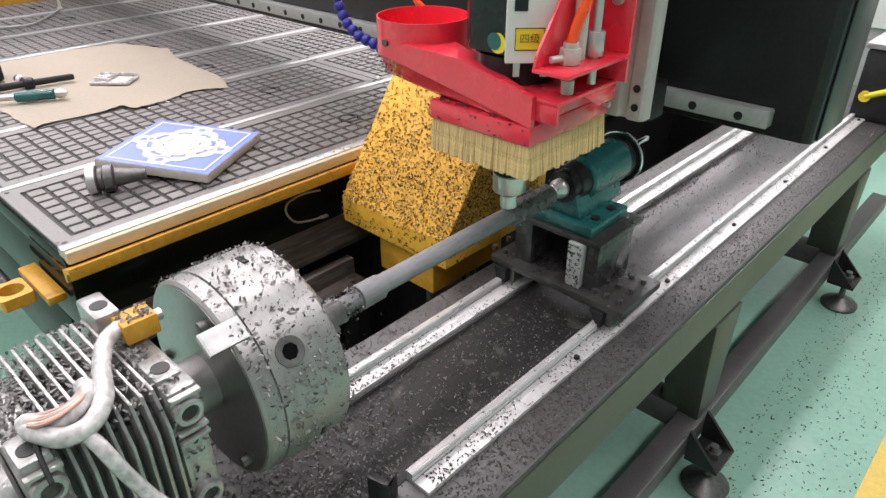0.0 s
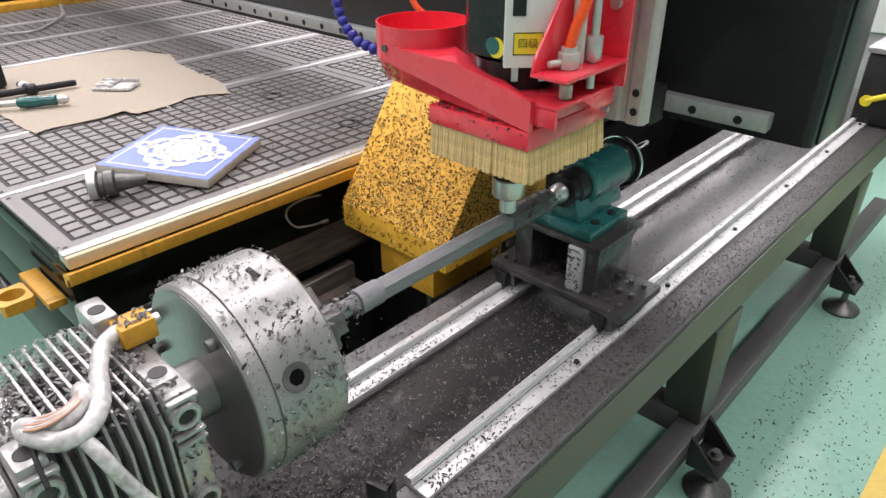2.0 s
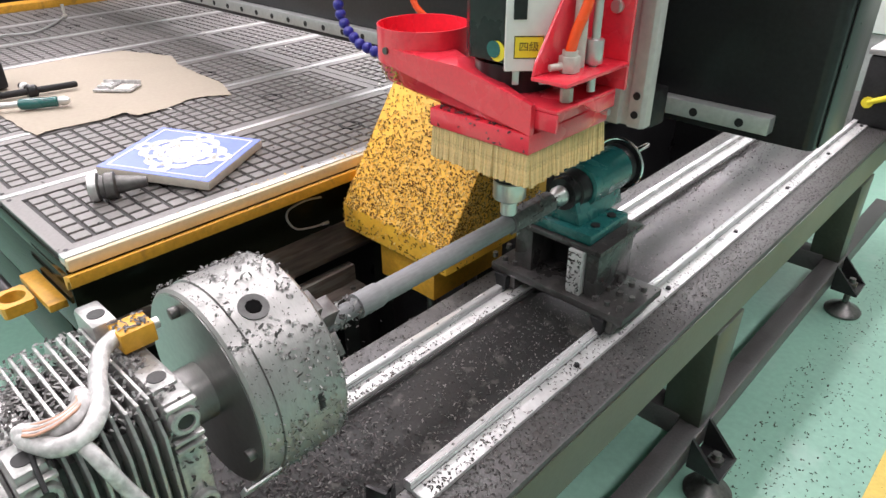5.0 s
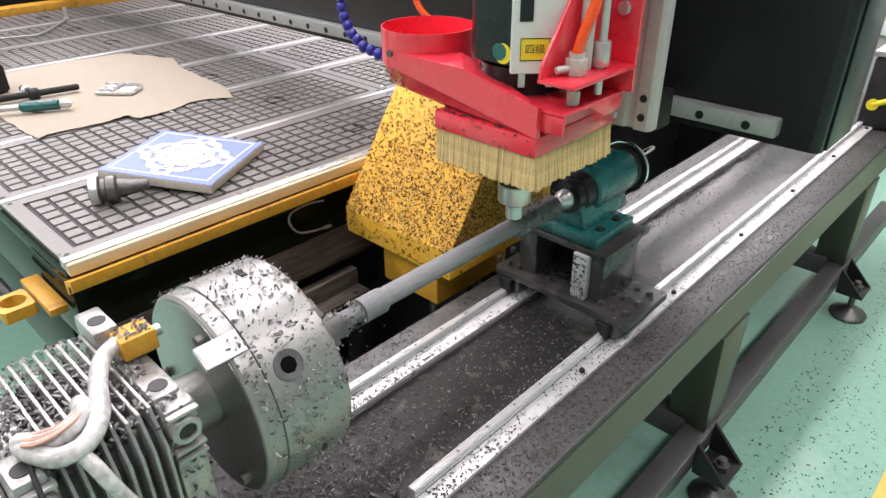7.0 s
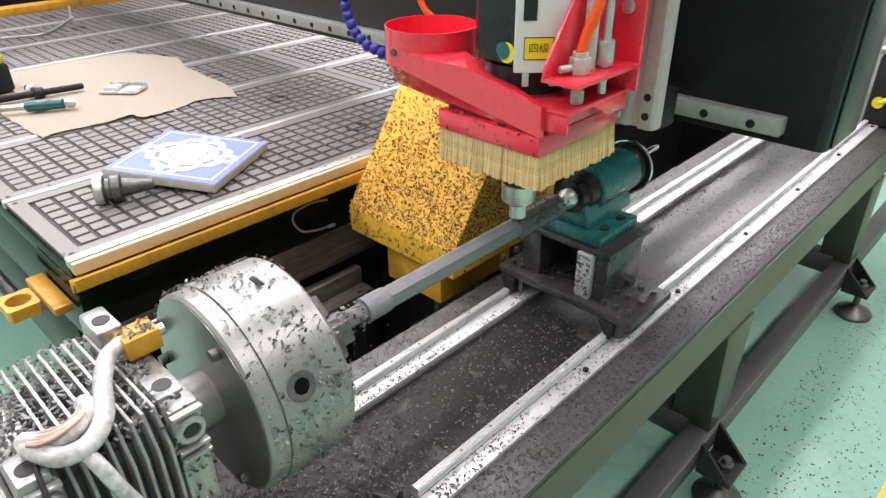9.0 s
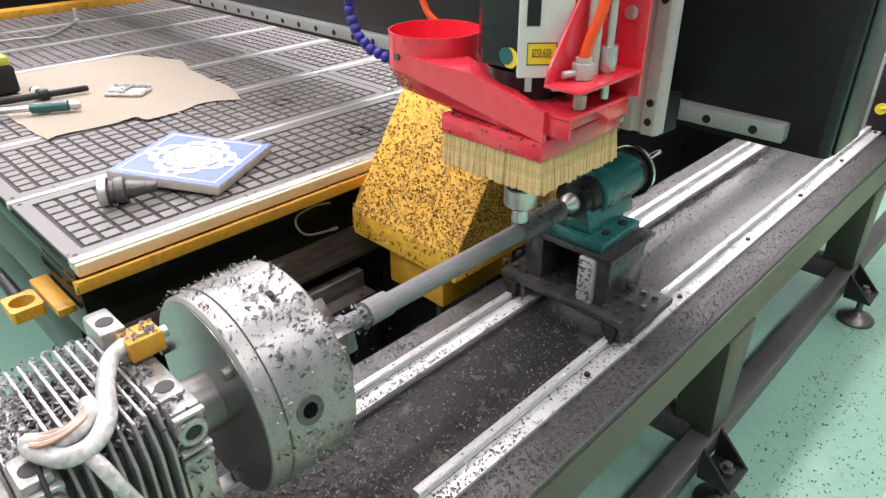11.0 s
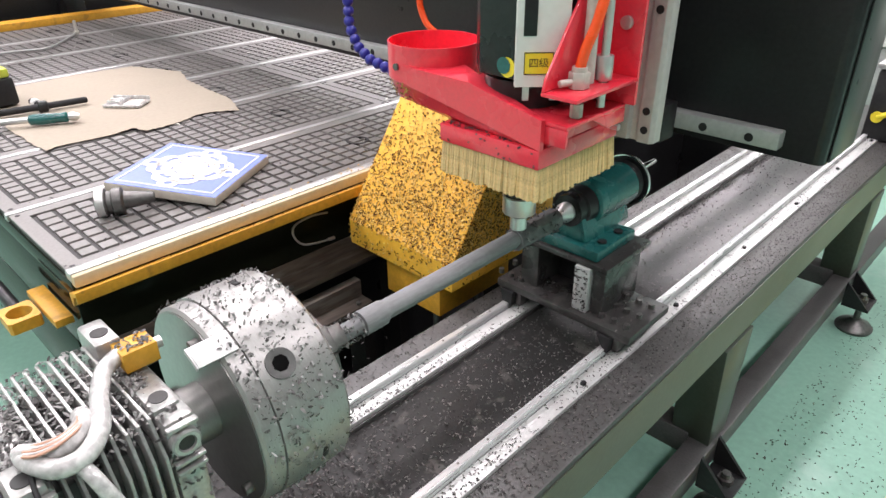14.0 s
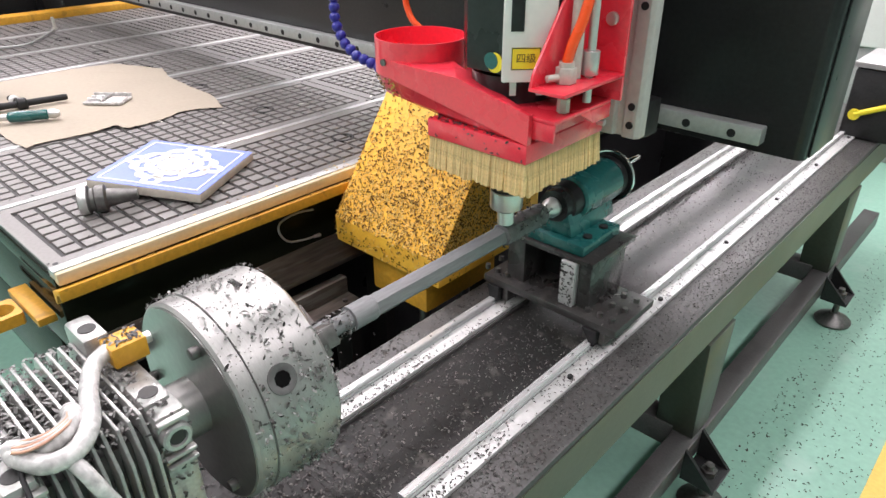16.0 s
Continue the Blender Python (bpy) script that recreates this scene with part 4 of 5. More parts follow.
# ---- dust shoe ----
def dust_shoe():
    s = thing("dust_shoe", "red dust extraction shoe with straw bristle skirt", "dust shoe", (AX, SY, 0.85))
    inv = Matrix.Translation((-AX, -SY, -0.85))

    def add(name, bm, m, label="", parent=None, smooth=True):
        bm.transform(inv)
        return part(name, bm, m, parent or s, label, smooth)
    x0, x1, y0, y1 = -0.568, -0.398, 0.598, 0.78
    px, py, pr = -0.646, 0.6655, 0.0684
    # open pipe
    bm = lathe([(0.957, pr), (1.0065, pr), (1.0065, pr - 0.0022), (0.957, pr - 0.0022)], 64, "Z", (px, py, 0))
    for f in [f for f in bm.faces if len(f.verts) > 8]:
        bm.faces.remove(f)
    add("pipe", bm, M_RED, "open red extraction pipe")
    # chute from pipe to skirt
    def hull(pts):
        bm = bmesh.new()
        for p in pts:
            bm.verts.new(p)
        bmesh.ops.convex_hull(bm, input=bm.verts[:])
        bmesh.ops.delete(bm, geom=[v for v in bm.verts if not v.link_faces], context="VERTS")
        return bm
    pts, wall = [], []
    for i in range(64):
        a = 2 * math.pi * i / 64
        u, v = math.cos(a), math.sin(a)
        pts.append((px + (pr - 0.0006) * u, py + (pr - 0.0006) * v, 0.9565))
        pts.append((px + 0.055 * u, py + 0.055 * v, 0.928))
        if u > 0 and v < 0:
            for z in (0.955, 0.981):
                wall.append((px + (pr + 0.0004) * u, py + (pr + 0.0004) * v, z))
    pts += [(x0 + 0.004, y0 + 0.02, 0.914), (x0 + 0.004, y1 - 0.004, 0.914), (x1 - 0.004, y0 + 0.003, 0.914), (x1 - 0.004, y1 - 0.004, 0.914)]
    pts += [(-0.45, y0 + 0.03, 0.93), (-0.45, y1 - 0.03, 0.93)]
    add("chute", hull(pts), M_RED, "red sloping chute", smooth=False)
    wall += [(-0.516, y0, 0.9785), (-0.4144, y0, 0.953), (-0.397, y0, 0.9525), (-0.397, 0.6055, 0.9525), (-0.397, y0 - 0.001, 0.914), (-0.397, 0.6055, 0.914), (-0.503, y0, 0.935), (-0.515, 0.636, 0.935)]
    add("chute_wall", hull(wall), M_RED, "tall red front wall of the chute", smooth=False)
    add("collar", box(-0.445, x1 - 0.001, 0.618, 0.75, 0.903, 0.947, 0.003), M_RED, "red box round the spindle")
    add("rim", box(x0 - 0.001, x1 + 0.001, y0 - 0.001, y1 + 0.001, 0.888, 0.914, 0.002), M_RED, "red rim that holds the bristles")
    # bristle tufts along the four sides
    rng = random.Random(4)
    tuft = bmesh.new()
    bmesh.ops.create_cone(tuft, cap_ends=True, segments=6, radius1=0.0036, radius2=0.003, depth=1)
    me = mesh(tuft, "tuft", M_BRUSH)
    xa, xb, ya, yb = x0 + 0.004, x1 - 0.004, y0 + 0.004, y1 - 0.004
    spots = []
    for row in (0, 0.0045):
        n = 36
        for i in range(n):
            u = i / (n - 1)
            spots += [((xa + (xb - xa) * u, ya + row), (0, -1)), ((xb - row, ya + (yb - ya) * u), (1, 0))]
            if row == 0:
                spots += [((xa + row, ya + (yb - ya) * u), (-1, 0)), ((xa + (xb - xa) * u, yb - row), (0, 1))]
    for (x, y), out in spots:
        ob = new("bristle_tuft", me)
        ob.parent = s
        ln = rng.uniform(0.047, 0.0515)
        lean = 0.06
        ax = Vector((out[0] * lean + rng.uniform(-0.04, 0.04), out[1] * lean + rng.uniform(-0.04, 0.04), -1)).normalized()
        ob.matrix_local = Matrix.Translation(Vector((x, y, 0.892)) + ax * ln / 2 + inv.translation) @ (-ax).to_track_quat("Z", "Y").to_matrix().to_4x4() @ Matrix.Diagonal((1, 1, ln, 1))
    add("side_screw", rod((x1, 0.765, 0.906), (x1 + 0.012, 0.765, 0.906), 0.005, sides=6), M_STEEL)
    add("pipe_screw", rod((px - 0.008, py - pr + 0.0003, 0.977), (px - 0.008, py - pr - 0.003, 0.977), 0.005, sides=12), M_DKSTEEL)

    def on_shoe(rng):
        return Vector((rng.uniform(-0.57, -0.40), y0 - 0.001, rng.uniform(0.89, 0.913))) + inv.translation, (0, -1, 0)
    # Brown flakes on the underside stand in for the chip-covered hood's reflection.
    def under(rng):
        a, v = radians(rng.uniform(170, 300)), rng.random()
        r = 0.056 + 0.0125 * v
        return Vector((px + r * math.cos(a), py + r * math.sin(a), 0.928 + 0.0285 * v)) + inv.translation, (math.cos(a), math.sin(a), -0.45)
    def on_ledge(rng):
        return Vector((rng.uniform(x0 + 0.002, -0.43), y0 + rng.uniform(0.001, 0.02), 0.9142)) + inv.translation, (0, 0, 1)
    flakes("chip_litter", 90, on_ledge, 0.0055, M_CHIP, s, 33, "chips lying on the rim")
    flakes("chip_litter", 110, under, 0.006, M_CHIPB, s, 32, "brown flakes under the chute, as the mirrored hood")
    flakes("chip_litter", 14, on_shoe, 0.005, M_CHIP, s, 31, "chips on the rim")
    return s


SHOE = dust_shoe()


def beaded_hose():
    h = thing("coolant_hose", "blue segmented coolant hose", "hose", (-0.914, 0.72, 1.0))
    pts = [Vector(p) for p in ((-0.93, 0.74, 1.12), (-0.918, 0.725, 1.03), (-0.912, 0.72, 0.985), (-0.893, 0.72, 0.953), (-0.86, 0.72, 0.934), (-0.80, 0.735, 0.915))]
    line = []
    for a, b in zip(pts, pts[1:]):
        n = max(int((b - a).length / 0.004), 1)
        line += [a.lerp(b, k / n) for k in range(n)]
    last = None
    bead = bmesh.new()
    bmesh.ops.create_uvsphere(bead, u_segments=14, v_segments=10, radius=0.0098)
    me = mesh(bead, "bead", M_HOSE, True)
    for p in line:
        if last is None or (p - last).length >= 0.0148:
            ob = new("bead", me)
            ob.parent = h
            ob.location = p - Vector((-0.914, 0.72, 1.0))
            last = p
    return h


HOSE = beaded_hose()


# ---- loose things on the table ----
def tile_board():
    b = thing("sample_board", "square blue and white carved sample board", "board", (-1.19, 0.51, ZT + 0.003))
    s = 0.119
    b.matrix_basis = pose(-1.232, 0.53, ZT + 0.0098, -0.6, 3.5, 32.5)
    part("board", box(-s, s, -s, s, 0, 0.017, 0.001), M_BOARD, b, "pale board edge")
    part("painted_face", box(-s + 0.001, s - 0.001, -s + 0.001, s - 0.001, 0.0172, 0.0182), M_BLUE, b, "blue painted face")
    bm = bmesh.new()
    w, i = 0.0035, s - 0.014
    for q in ((-i, i, -i, -i + w), (-i, i, i - w, i), (-i, -i + w, -i + w, i - w), (i - w, i, -i + w, i - w)):
        box(*q, 0.0183, 0.0192, 0, bm)
    part("border", bm, M_TILEW, b, "white border line")
    def ring(x, y, r, w, n=40):
        own = bmesh.new()
        loops = [[own.verts.new((x + q * math.cos(2 * math.pi * i / n), y + q * math.sin(2 * math.pi * i / n), z)) for i in range(n)]
                 for q, z in ((r - w, 0.0184), (r - w, 0.0196), (r + w, 0.0196), (r + w, 0.0184))]
        for p, q in zip(loops, loops[1:]):
            for i in range(n):
                own.faces.new((p[i], p[(i + 1) % n], q[(i + 1) % n], q[i]))
        bmesh.ops.recalc_face_normals(own, faces=own.faces[:])
        part("ring", own, M_TILEW, b)
    def disc(x, y, r, lift, n=28):
        part("petal", rod((x, y, 0.0184), (x, y, 0.0193 + lift), r, sides=n), M_TILEW, b)
    for k in range(4):
        a = math.pi / 2 * k
        c, d = math.cos(a), math.sin(a)
        ring(0.086 * c, 0.086 * d, 0.015, 0.0065, 24)
        ring(0.058 * c - 0.024 * d, 0.058 * d + 0.024 * c, 0.02, 0.0052, 28)
        ring(0.058 * c + 0.024 * d, 0.058 * d - 0.024 * c, 0.02, 0.0052, 28)
        disc(0.046 * c, 0.046 * d, 0.014, 0.0001)
    for k in range(8):
        a = math.pi / 4 * (k + 0.5)
        ring(0.04 * math.cos(a), 0.04 * math.sin(a), 0.014, 0.005, 24)
    disc(0, 0, 0.034, 0.0002)
    ring(0, 0, 0.072, 0.0038)
    return b


tile_board()


def steel_fitting():
    f = thing("tool_holder", "short steel tool holder lying under the board", "tool holder", (-1.183, 0.352, ZT + 0.0235))
    bm = lathe([(-0.034, 0.014), (-0.031, 0.0255), (-0.014, 0.026), (-0.011, 0.0215), (-0.004, 0.0215), (-0.001, 0.0255), (0.014, 0.0255), (0.018, 0.018), (0.07, 0.01)], 32, "X")
    bm.transform(pose(0, 0, 0.0025, 0, 0, 62))
    part("body", bm, M_DKSTEEL, f, "worn dark steel body")
    bm = lathe([(-0.0305, 0.0256), (-0.029, 0.0266), (-0.017, 0.0266), (-0.0155, 0.0256)], 32, "X")
    bm.transform(pose(0, 0, 0.0025, 0, 0, 62))
    part("collar", bm, M_STEEL, f, "bright steel collar")
    return f


steel_fitting()


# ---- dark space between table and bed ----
# Black sheets added so that the gap looks as dark as a void.
structure("gap_floor_sheet", box(-1.10, -0.655, 0.30, 2.62, 0.02, 0.03), M_BLACK, "black sheet added to darken the gap between table and bed", "pan")
# Added sheet, mostly hidden, that keeps light from reaching the floor under the bed.
structure("light_block_sheet", box(-0.6545, -0.6515, -0.42, 2.62, 0.02, 0.44), M_BLACK, "black sheet added along the bed to keep light off the floor", "sheet")
structure("gap_end_sheet", box(-1.108, -0.63, 2.62, 2.625, 0.02, 0.60), M_BLACK, "black sheet added to close off the dark gap", "sheet")


def machine_rail(x0, x1, y0, y1, z0, z1):
    r = thing("steel_channel", "dark oily steel channel beside the table", "channel", (x0, y0, z0), "channels below the table edge")
    bm = prism([(0, 0), (x1 - x0, 0), (x1 - x0, 0.012), (0.022, 0.012), (0.022, z1 - z0), (0, z1 - z0)], 0, y1 - y0, 0.001, axis="y")
    part("profile", bm, M_CHANNEL, r)
    for k in range(3):
        y = 0.05 + k * 0.16
        part("bolt", rod((x1 - x0 - 0.012, y, 0.011), (x1 - x0 - 0.012, y, 0.018), 0.006, sides=6), M_DKSTEEL, r)
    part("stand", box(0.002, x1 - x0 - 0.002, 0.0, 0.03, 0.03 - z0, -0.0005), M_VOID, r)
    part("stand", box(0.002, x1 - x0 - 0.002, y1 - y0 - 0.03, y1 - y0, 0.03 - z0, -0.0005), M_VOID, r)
    return r


machine_rail(-1.05, -0.978, 0.215, 0.90, 0.455, 0.505)
machine_rail(-0.965, -0.905, 0.33, 0.73, 0.395, 0.445)

lead = thing("sensor_cable", "thin grey cable with a crimped end under the ledge", "cable", (-1.0, 0.62, 0.58))
bm = tube([(-1.0, 0.70, 0.60), (-1.0, 0.66, 0.606), (-1.0, 0.62, 0.6), (-1.0, 0.612, 0.58), (-1.0, 0.63, 0.552), (-1.0, 0.665, 0.541), (-1.0, 0.70, 0.537)], 0.0022, 8)
bm.transform(Matrix.Translation((1.0, -0.62, -0.58)))
part("wire", bm, M_GREY, lead)
bm = rod((-1.0, 0.695, 0.5375), (-1.0, 0.712, 0.536), 0.0038, sides=10)
bm.transform(Matrix.Translation((1.0, -0.62, -0.58)))
part("ferrule", bm, M_STEEL, lead)


def lifting_lug():
    g = thing("lifting_lug", "yellow painted lug with a round hole on the table end", "lug", (-1.12, 0.2, 0.55))
    inv = Matrix.Translation((1.12, -0.2, -0.55))
    bm = box(-1.205, -1.06, 0.169, 0.199, 0.548, 0.562, 0.001)
    bm.transform(inv)
    part("bar", bm, M_YELLOW, g)
    own = bmesh.new()
    n = 36
    cx, cy, r = -1.143, 0.138, 0.021
    hw = 0.033
    def edge(a):
        c, d = math.cos(a), math.sin(a)
        k = hw / max(abs(c), abs(d))
        return (cx + c * k, cy + d * k * 0.8)
    rings = []
    for z in (0.537, 0.559):
        inner = [own.verts.new((cx + r * math.cos(2 * math.pi * i / n), cy + r * math.sin(2 * math.pi * i / n), z)) for i in range(n)]
        outer = [own.verts.new((*edge(2 * math.pi * i / n), z)) for i in range(n)]
        rings.append((inner, outer))
    (i0, o0), (i1, o1) = rings
    for i in range(n):
        j = (i + 1) % n
        own.faces.new((i0[i], i0[j], i1[j], i1[i]))
        own.faces.new((o0[i], o0[j], o1[j], o1[i]))
        own.faces.new((i0[i], i0[j], o0[j], o0[i]))
        own.faces.new((i1[i], i1[j], o1[j], o1[i]))
    bmesh.ops.recalc_face_normals(own, faces=own.faces[:])
    own.transform(inv)
    part("eye", own, M_YELLOW, g, "yellow eye with a bored hole")
    bm = rod((-1.30, 0.14, 0.548), (-1.175, 0.14, 0.548), 0.012, sides=18)
    bm.transform(inv)
    part("pin", bm, M_BLACK, g)
    return g


lifting_lug()


# ---- paper and tools ----
def paper_sheet():
    p = thing("paper_sheet", "torn brown paper sheet lying on the table", "paper", (-1.95, 0.65, ZT + 0.004))
    out = [(-2.0, 0.372), (-1.878, 0.366), (-1.748, 0.37), (-1.64, 0.3735), (-1.653, 0.408), (-1.651, 0.459), (-1.645, 0.536), (-1.646, 0.588), (-1.604, 0.6), (-1.607, 0.6455),
           (-1.615, 0.6945), (-1.641, 0.7666), (-1.612, 0.83), (-1.585, 0.855), (-1.70, 0.8955), (-1.85, 0.904), (-1.9875, 0.913), (-2.1186, 0.953),
           (-2.3125, 0.874), (-2.3365, 0.669), (-2.33, 0.5), (-2.2, 0.36)]
    rng = random.Random(3)
    fine = []
    for (x0, y0), (x1, y1) in zip(out, out[1:] + out[:1]):
        for k in range(5):
            u = k / 5
            fine.append((x0 + (x1 - x0) * u + rng.uniform(-0.003, 0.003), y0 + (y1 - y0) * u + rng.uniform(-0.003, 0.003)))
    bm = bmesh.new()
    face = bm.faces.new([bm.verts.new((x + 1.95, y - 0.65, 0)) for x, y in fine])
    bmesh.ops.triangulate(bm, faces=[face])
    bmesh.ops.subdivide_edges(bm, edges=bm.edges[:], cuts=2, use_grid_fill=True)
    for v in bm.verts:
        v.co.z = 0.004 * max(0, noise.noise(v.co * 9 + Vector((3, 1, 0)))) + 0.006 * max(0, noise.noise(v.co * 3)) * abs(v.co.x)
    bmesh.ops.recalc_face_normals(bm, faces=bm.faces[:])
    r = bmesh.ops.solidify(bm, geom=bm.faces[:], thickness=0.0006)
    part("sheet", bm, M_PAPER, p)
    return p


paper_sheet()
TZ = ZT + 0.009

w = thing("screwdriver", "long driver with teal grip and steel shaft on paper", "hand tool", (-1.84, 0.456, TZ + 0.012))
way = (Vector((-1.821, 0.495, 0)) - Vector((-1.865, 0.418, 0))).normalized()
turn = Matrix.Rotation(math.atan2(way.y, way.x), 4, "Z")


def laid(name, profile, m, parent, label="", sides=20):
    bm = lathe(profile, sides, "X")
    bm.transform(turn)
    return part(name, bm, m, parent, label)


laid("grip", [(-0.05, 0.009), (-0.046, 0.013), (-0.02, 0.0145), (0.02, 0.0125), (0.04, 0.0135), (0.044, 0.009)], M_GREEN, w, "teal rubber grip")
laid("shaft", [(-0.19, 0.008), (-0.048, 0.008)], M_STEEL, w, "bright steel shaft")
laid("collar", [(0.043, 0.008), (0.05, 0.012), (0.058, 0.012), (0.07, 0.007)], M_STEEL, w)

w = thing("tap_wrench", "black bar tool with a white cap lying on paper", "hand tool", (-1.98, 0.483, TZ + 0.009))
way = Vector((0.02, 0.112, 0)).normalized()
turn = Matrix.Rotation(math.atan2(way.y, way.x), 4, "Z")
laid("bar", [(-0.16, 0.008), (-0.155, 0.0095), (0.108, 0.0085), (0.113, 0.006)], M_BLACKR, w, "black bar")
laid("hub", [(-0.012, 0.012), (-0.008, 0.016), (0.01, 0.016), (0.014, 0.012)], M_BLACK, w)
bm = rod((0, 0, 0.002), (-0.062, -0.008, 0.004), 0.0085, sides=18)
part("cross_bar", bm, M_BLACKR, w)
bm = rod((-0.028, -0.004, 0.003), (-0.046, -0.006, 0.004), 0.0125, sides=20, bevel=0.002)
part("cap", bm, M_WHITE, w, "white plastic cap")

w = thing("bit_case", "small clear plastic case of router bits on paper", "case", (-1.868, 0.664, TZ))
turn = Matrix.Rotation(radians(40), 4, "Z")
for nm, q, m_, lb in (("tray", (-0.052, 0.055, -0.034, 0.034, -0.002, 0.004), M_CLEAR, "milky plastic tray"), ("lid_edge", (-0.052, 0.055, 0.030, 0.034, 0.0042, 0.014), M_CLEAR, ""),
                      ("divider", (-0.004, 0.0, -0.03, 0.0298, 0.0042, 0.012), M_CLEAR, ""), ("card", (0.004, 0.05, -0.028, 0.024, 0.0043, 0.006), M_PALE, "")):
    bm = box(*q, 0.0006)
    bm.transform(turn)
    part(nm, bm, m_, w, lb)
for yy in (-0.016, 0.006):
    bm = lathe([(-0.045, 0.003), (-0.02, 0.003), (-0.018, 0.005), (-0.006, 0.005)], 14, "X", (0, yy, 0.0095))
    bm.transform(turn)
    part("bit", bm, M_STEEL, w)

lead = thing("air_line", "thin grey line with a brass end lying across the table", "cable", (-2.94, 0.88, ZT + 0.004))
bm = tube([(-2.9, 0.45, ZT + 0.008), (-2.86, 0.66, ZT + 0.008), (-2.83, 0.77, ZT + 0.008), (-2.93, 0.87, ZT + 0.008), (-3.05, 0.955, ZT + 0.008)], 0.0042, 8)
bm.transform(Matrix.Translation((2.94, -0.88, -ZT - 0.004)))
part("line", bm, M_GREY, lead)
bm = rod((-3.05, 0.955, ZT + 0.009), (-3.075, 0.975, ZT + 0.009), 0.008, sides=14)
rod((-3.07, 0.97, ZT + 0.005), (-3.07, 0.97, ZT + 0.055), 0.0065, sides=12, bm=bm)
bm.transform(Matrix.Translation((2.94, -0.88, -ZT - 0.004)))
part("end_fitting", bm, M_PALE, lead, "pale metal end fitting")

w = thing("tool_case", "black plastic case with a yellow green top", "case", (-2.14, 0.40, TZ))
part("body", box(-0.05, 0.05, -0.09, 0.06, 0, 0.075, 0.008), M_BLACKR, w)
part("lid", box(-0.045, 0.045, -0.085, 0.055, 0.0752, 0.1, 0.006), mat("lime_plastic", (0.45, 0.5, 0.05), 0.4, bump=0.02), w, "lime plastic top")

# ---- black handle box at the far end of the bed ----
w = thing("pendant_box", "black box with a yellow grip on the bed", "box", (-0.285, 2.32, ZB + 0.0))
part("body", box(-0.1, 0.085, -0.11, 0.11, -0.004, 0.205, 0.012), M_BLACKR, w)
part("top_plate", box(-0.105, 0.09, -0.115, 0.12, 0.2055, 0.222, 0.003), M_ALUTRIM, w, "pale metal plate on the box")
bm = rod((-0.07, -0.112, 0.07), (0.025, -0.112, 0.115), 0.0085, sides=18)
lathe([(-0.118, 0.006), (-0.118, 0.016), (-0.107, 0.016)], 24, "Y", (-0.07, 0, 0.07), bm)
lathe([(-0.118, 0.006), (-0.118, 0.016), (-0.107, 0.016)], 24, "Y", (0.025, 0, 0.115), bm)
part("grip", bm, M_LABEL, w, "yellow grip")

w = thing("machine_cabinet", "pale machine cabinet on a grey base", "cabinet", (-0.3, 3.6, 0))
part("body", box(-0.6, 1.2, 0, 0.8, 0.52, 1.6, 0.01), M_WHITE, w)
part("base", box(-0.58, 1.18, 0.02, 0.78, 0.0, 0.519, 0.01), M_GREY, w)


# Added black panel: a backdrop for the dark area past the far edge.
w = thing("dark_backdrop", "tall black backdrop added beyond the table", "machine guard", (-3.9, 1.0, 0))
part("panel", box(-0.3, 0.2, -1.6, 3.0, 0.0, 1.5, 0.01), M_BLACK, w)
part("foot_rail", box(0.201, 0.24, -1.55, 2.95, 0.0, 0.06, 0.005), M_BLACKR, w)

# ---- loose chips ----
def on_bed(rng):
    u = rng.random()
    if u < 0.42:
        return (rng.uniform(-0.532, -0.38), rng.uniform(-0.1, 1.1) if rng.random() < 0.8 else rng.uniform(1.1, 2.4), ZB - 0.009), (0, 0, 1)
    if u < 0.78:
        return (rng.uniform(-0.3355, -0.277), 0.3 + 2.1 * rng.random() ** 1.15, ZB - 0.004), (0, 0, 1)
    return (rng.uniform(-0.634, -0.583), rng.uniform(0.33, 2.3), ZB - 0.004), (0, 0, 1)


def on_strips(rng):
    x0, x1 = ((-0.565, -0.539), (-0.3625, -0.3365))[rng.random() < 0.45]
    y = 0.36 + 1.9 * rng.random() ** 1.6
    if noise.noise(Vector((x0 * 10, y * 9, 0))) < rng.uniform(-0.5, 0.25):
        return None
    return (rng.uniform(x0, x1) if rng.random() < 0.6 else (x1 - 0.008 * rng.random() if x0 < -0.5 else x0 + 0.024 * rng.random()), y, ZB + 0.003), (0, 0, 1)


def drift(rng):
    # chips swept against the inner strip, thinning out over the tray
    y = rng.uniform(0.92, 2.3)
    d = rng.expovariate(1 / 0.012)
    if noise.noise(Vector((0, y * 14, 2))) < rng.uniform(-0.5, 0.4):
        return None
    return (min(-0.537 + d, -0.385), y, ZB - 0.0085 + max(0, 0.006 - d * 0.4)), (0.2, 0, 1)


def on_far_tray(rng):
    if noise.noise(Vector((rng.random() * 4, 0, 5))) < -0.2:
        return None
    return (rng.uniform(-0.532, -0.382), 0.93 + 1.4 * rng.random() ** 1.4, ZB - 0.009), (0, 0, 1)


def on_aisle_beam(rng):
    return (rng.uniform(-0.335, -0.278), rng.uniform(0.5, 2.35), ZB - 0.004), (0, 0, 1)


def near_head(rng):
    return (rng.uniform(-0.70, -0.40) if rng.random() < 0.5 else rng.gauss(-0.44, 0.05), rng.gauss(0.2, 0.13), ZB - 0.0055), (0, 0, 1)


def on_floor(rng):
    return (-0.22 + abs(rng.gauss(0, 0.45)), rng.uniform(0.5, 3.6), 0.0), (0, 0, 1)


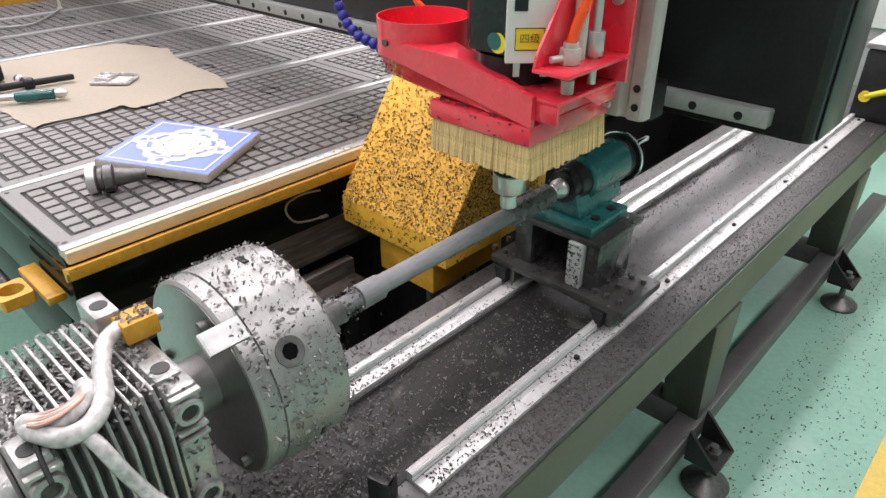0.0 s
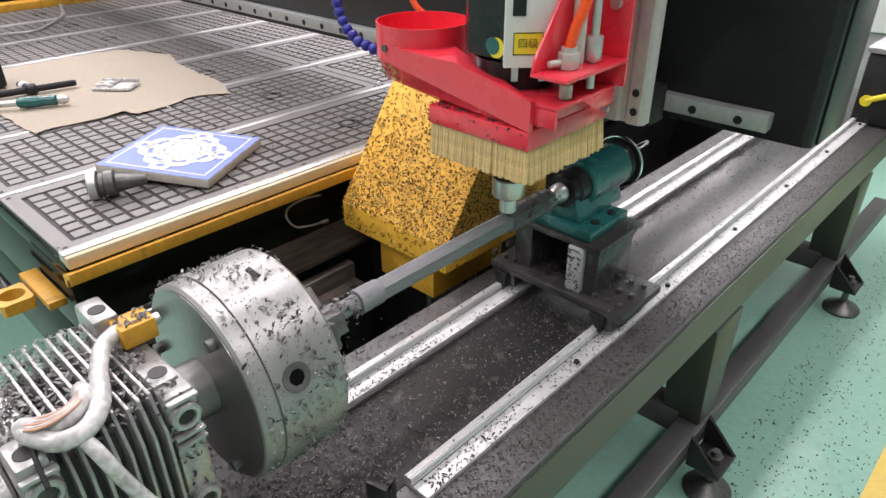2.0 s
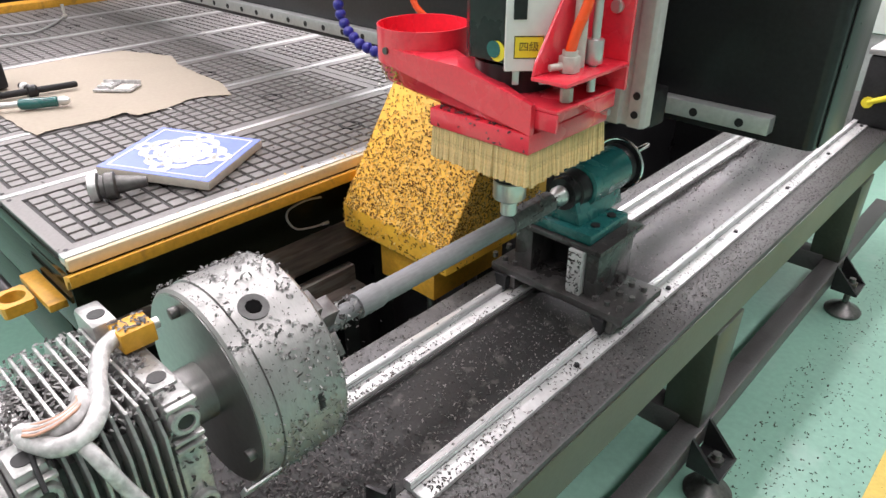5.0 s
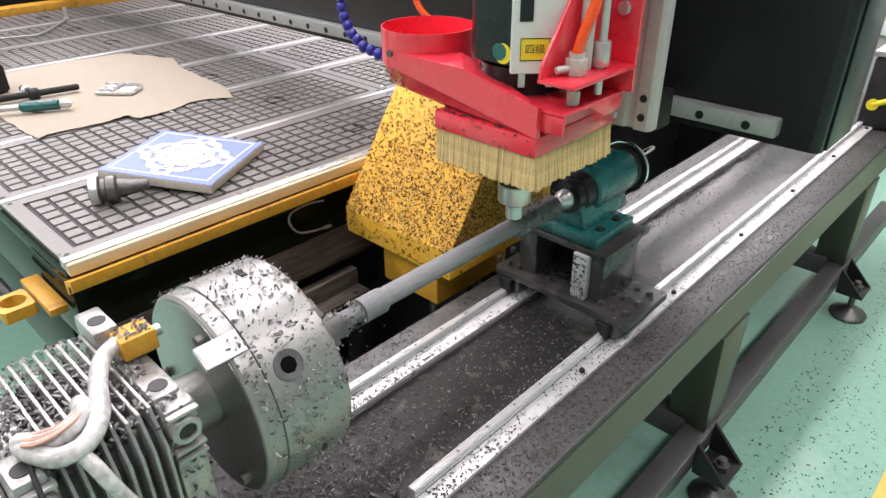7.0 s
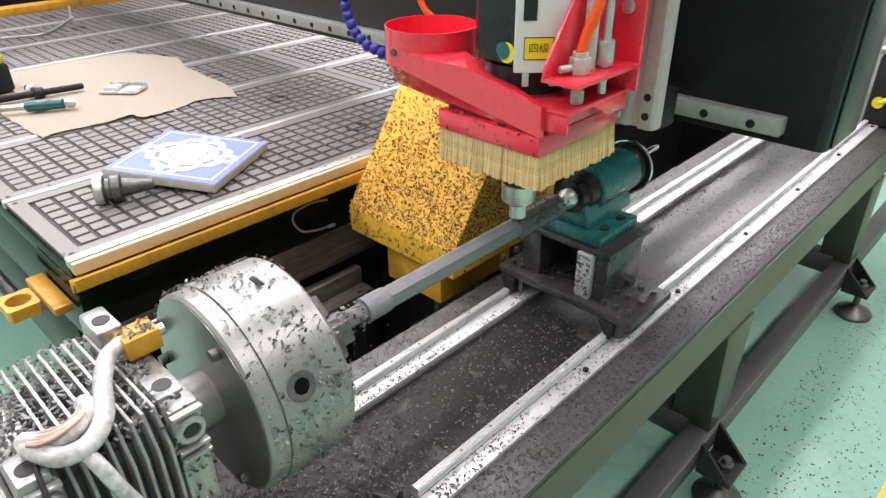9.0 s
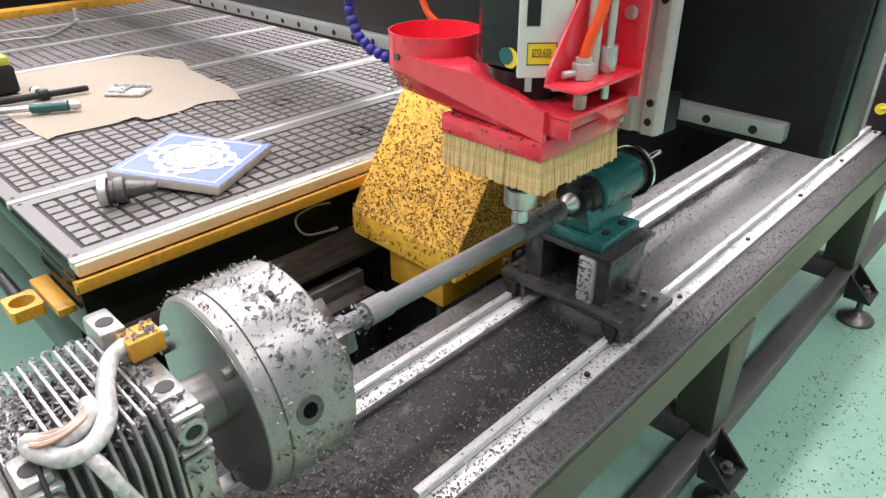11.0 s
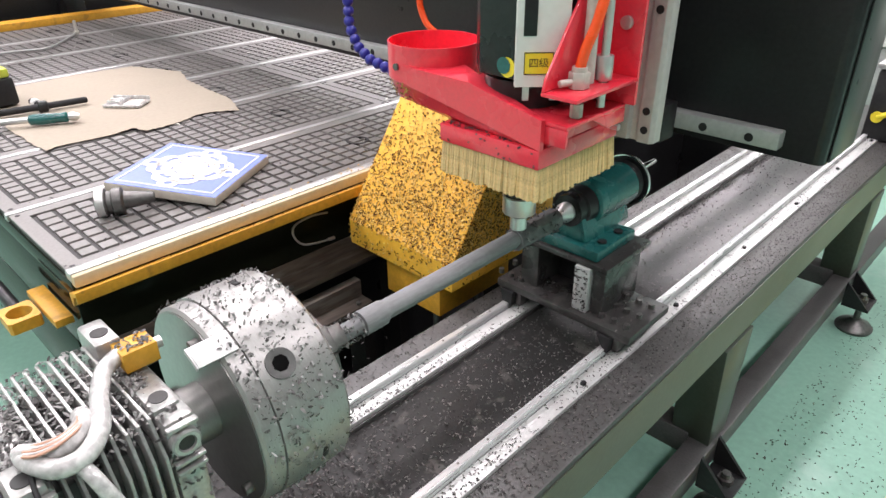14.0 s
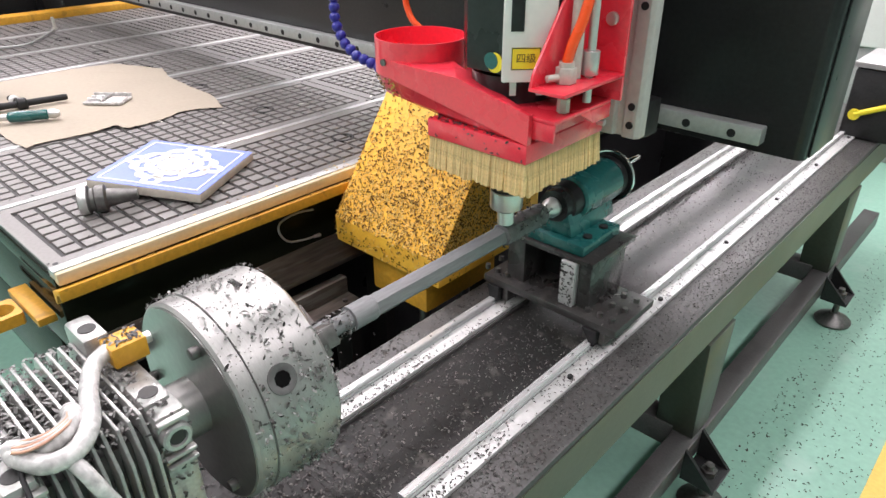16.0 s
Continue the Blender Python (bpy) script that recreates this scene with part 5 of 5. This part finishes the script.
def on_tail(rng):
    if rng.random() < 0.5:
        return (rng.uniform(-0.595, -0.33), rng.uniform(0.78, 0.905), 0.572), (0, 0, 1)
    if rng.random() < 0.5:
        return (rng.uniform(-0.57, -0.39), rng.uniform(0.796, 0.934), 0.664), (0, 0, 1)
    return (rng.uniform(-0.444, -0.418), 0.79, rng.uniform(0.575, 0.652)), (0, -1, 0)


flakes("bed_chips", 9500, on_bed, 0.0044, M_CHIPG, None, 51, "grey and black chips scattered over the bed", "chips")
flakes("strip_chips", 1700, on_strips, 0.0042, M_CHIP, None, 52, "black chips along the bright strips", "chips")
flakes("head_chips", 3200, near_head, 0.0056, M_CHIPG, None, 53, "heaped chips beside the gearbox", "chips", curl=0.9)
flakes("tray_chips", 650, on_far_tray, 0.0062, M_CHIP, None, 57, "black chips strewn over the glossy tray", "chips")
flakes("beam_chips", 500, on_aisle_beam, 0.0055, M_CHIP, None, 58, "dark chips strewn along the bed beam", "chips")
flakes("drift_chips", 2600, drift, 0.0055, M_CHIPG, None, 56, "chips drifted against the bright strip", "chips", curl=0.9)
flakes("floor_chips", 4300, on_floor, 0.0058, M_CHIP, None, 54, "black chips scattered over the green floor", "chips")
flakes("tailstock_chips", 320, on_tail, 0.005, M_CHIPG, None, 55, "chips on the tailstock plates", "chips")


def motions():
    # the chuck turns steadily, rests for a moment after each full turn, and carries the work with it
    def angle(t):
        if t < 6.57:
            return -5 - 54.2 * (6.57 - t)
        if t < 6.9:
            return -5.0
        if t < 13.5:
            return -5 + 54.2 * (t - 6.9)
        if t < 13.72:
            return -5 + 54.2 * 6.6
        return -5 + 54.2 * (t - 13.72 + 6.6)
    times = sorted([0.5 * k for k in range(33)] + [6.3, 6.57, 6.7, 6.9, 7.2, 13.3, 13.6, 13.72, 13.85])
    walk(CHUCK, [(t, pose(AX, 0.168, AZ, 0, -angle(t), 0)) for t in times])
    walk(WORK, [(t, pose(AX, 0.31, AZ, 0, -angle(t), 0)) for t in times])
    # the gantry creeps along the bed and steps on once
    creep = [(0.0, -0.004), (4.0, -0.003), (6.5, -0.001), (13.45, 0.0), (13.75, 0.007), (16.0, 0.008)]
    for ob, x, y, z in ((GANTRY, -1.8, 1.2, 0.8), (HEAD, AX, SY, 0.79), (SHOE, AX, SY, 0.85), (HOSE, -0.914, 0.72, 1.0)):
        walk(ob, [(t, pose(x, y + d, z)) for t, d in creep])


motions()
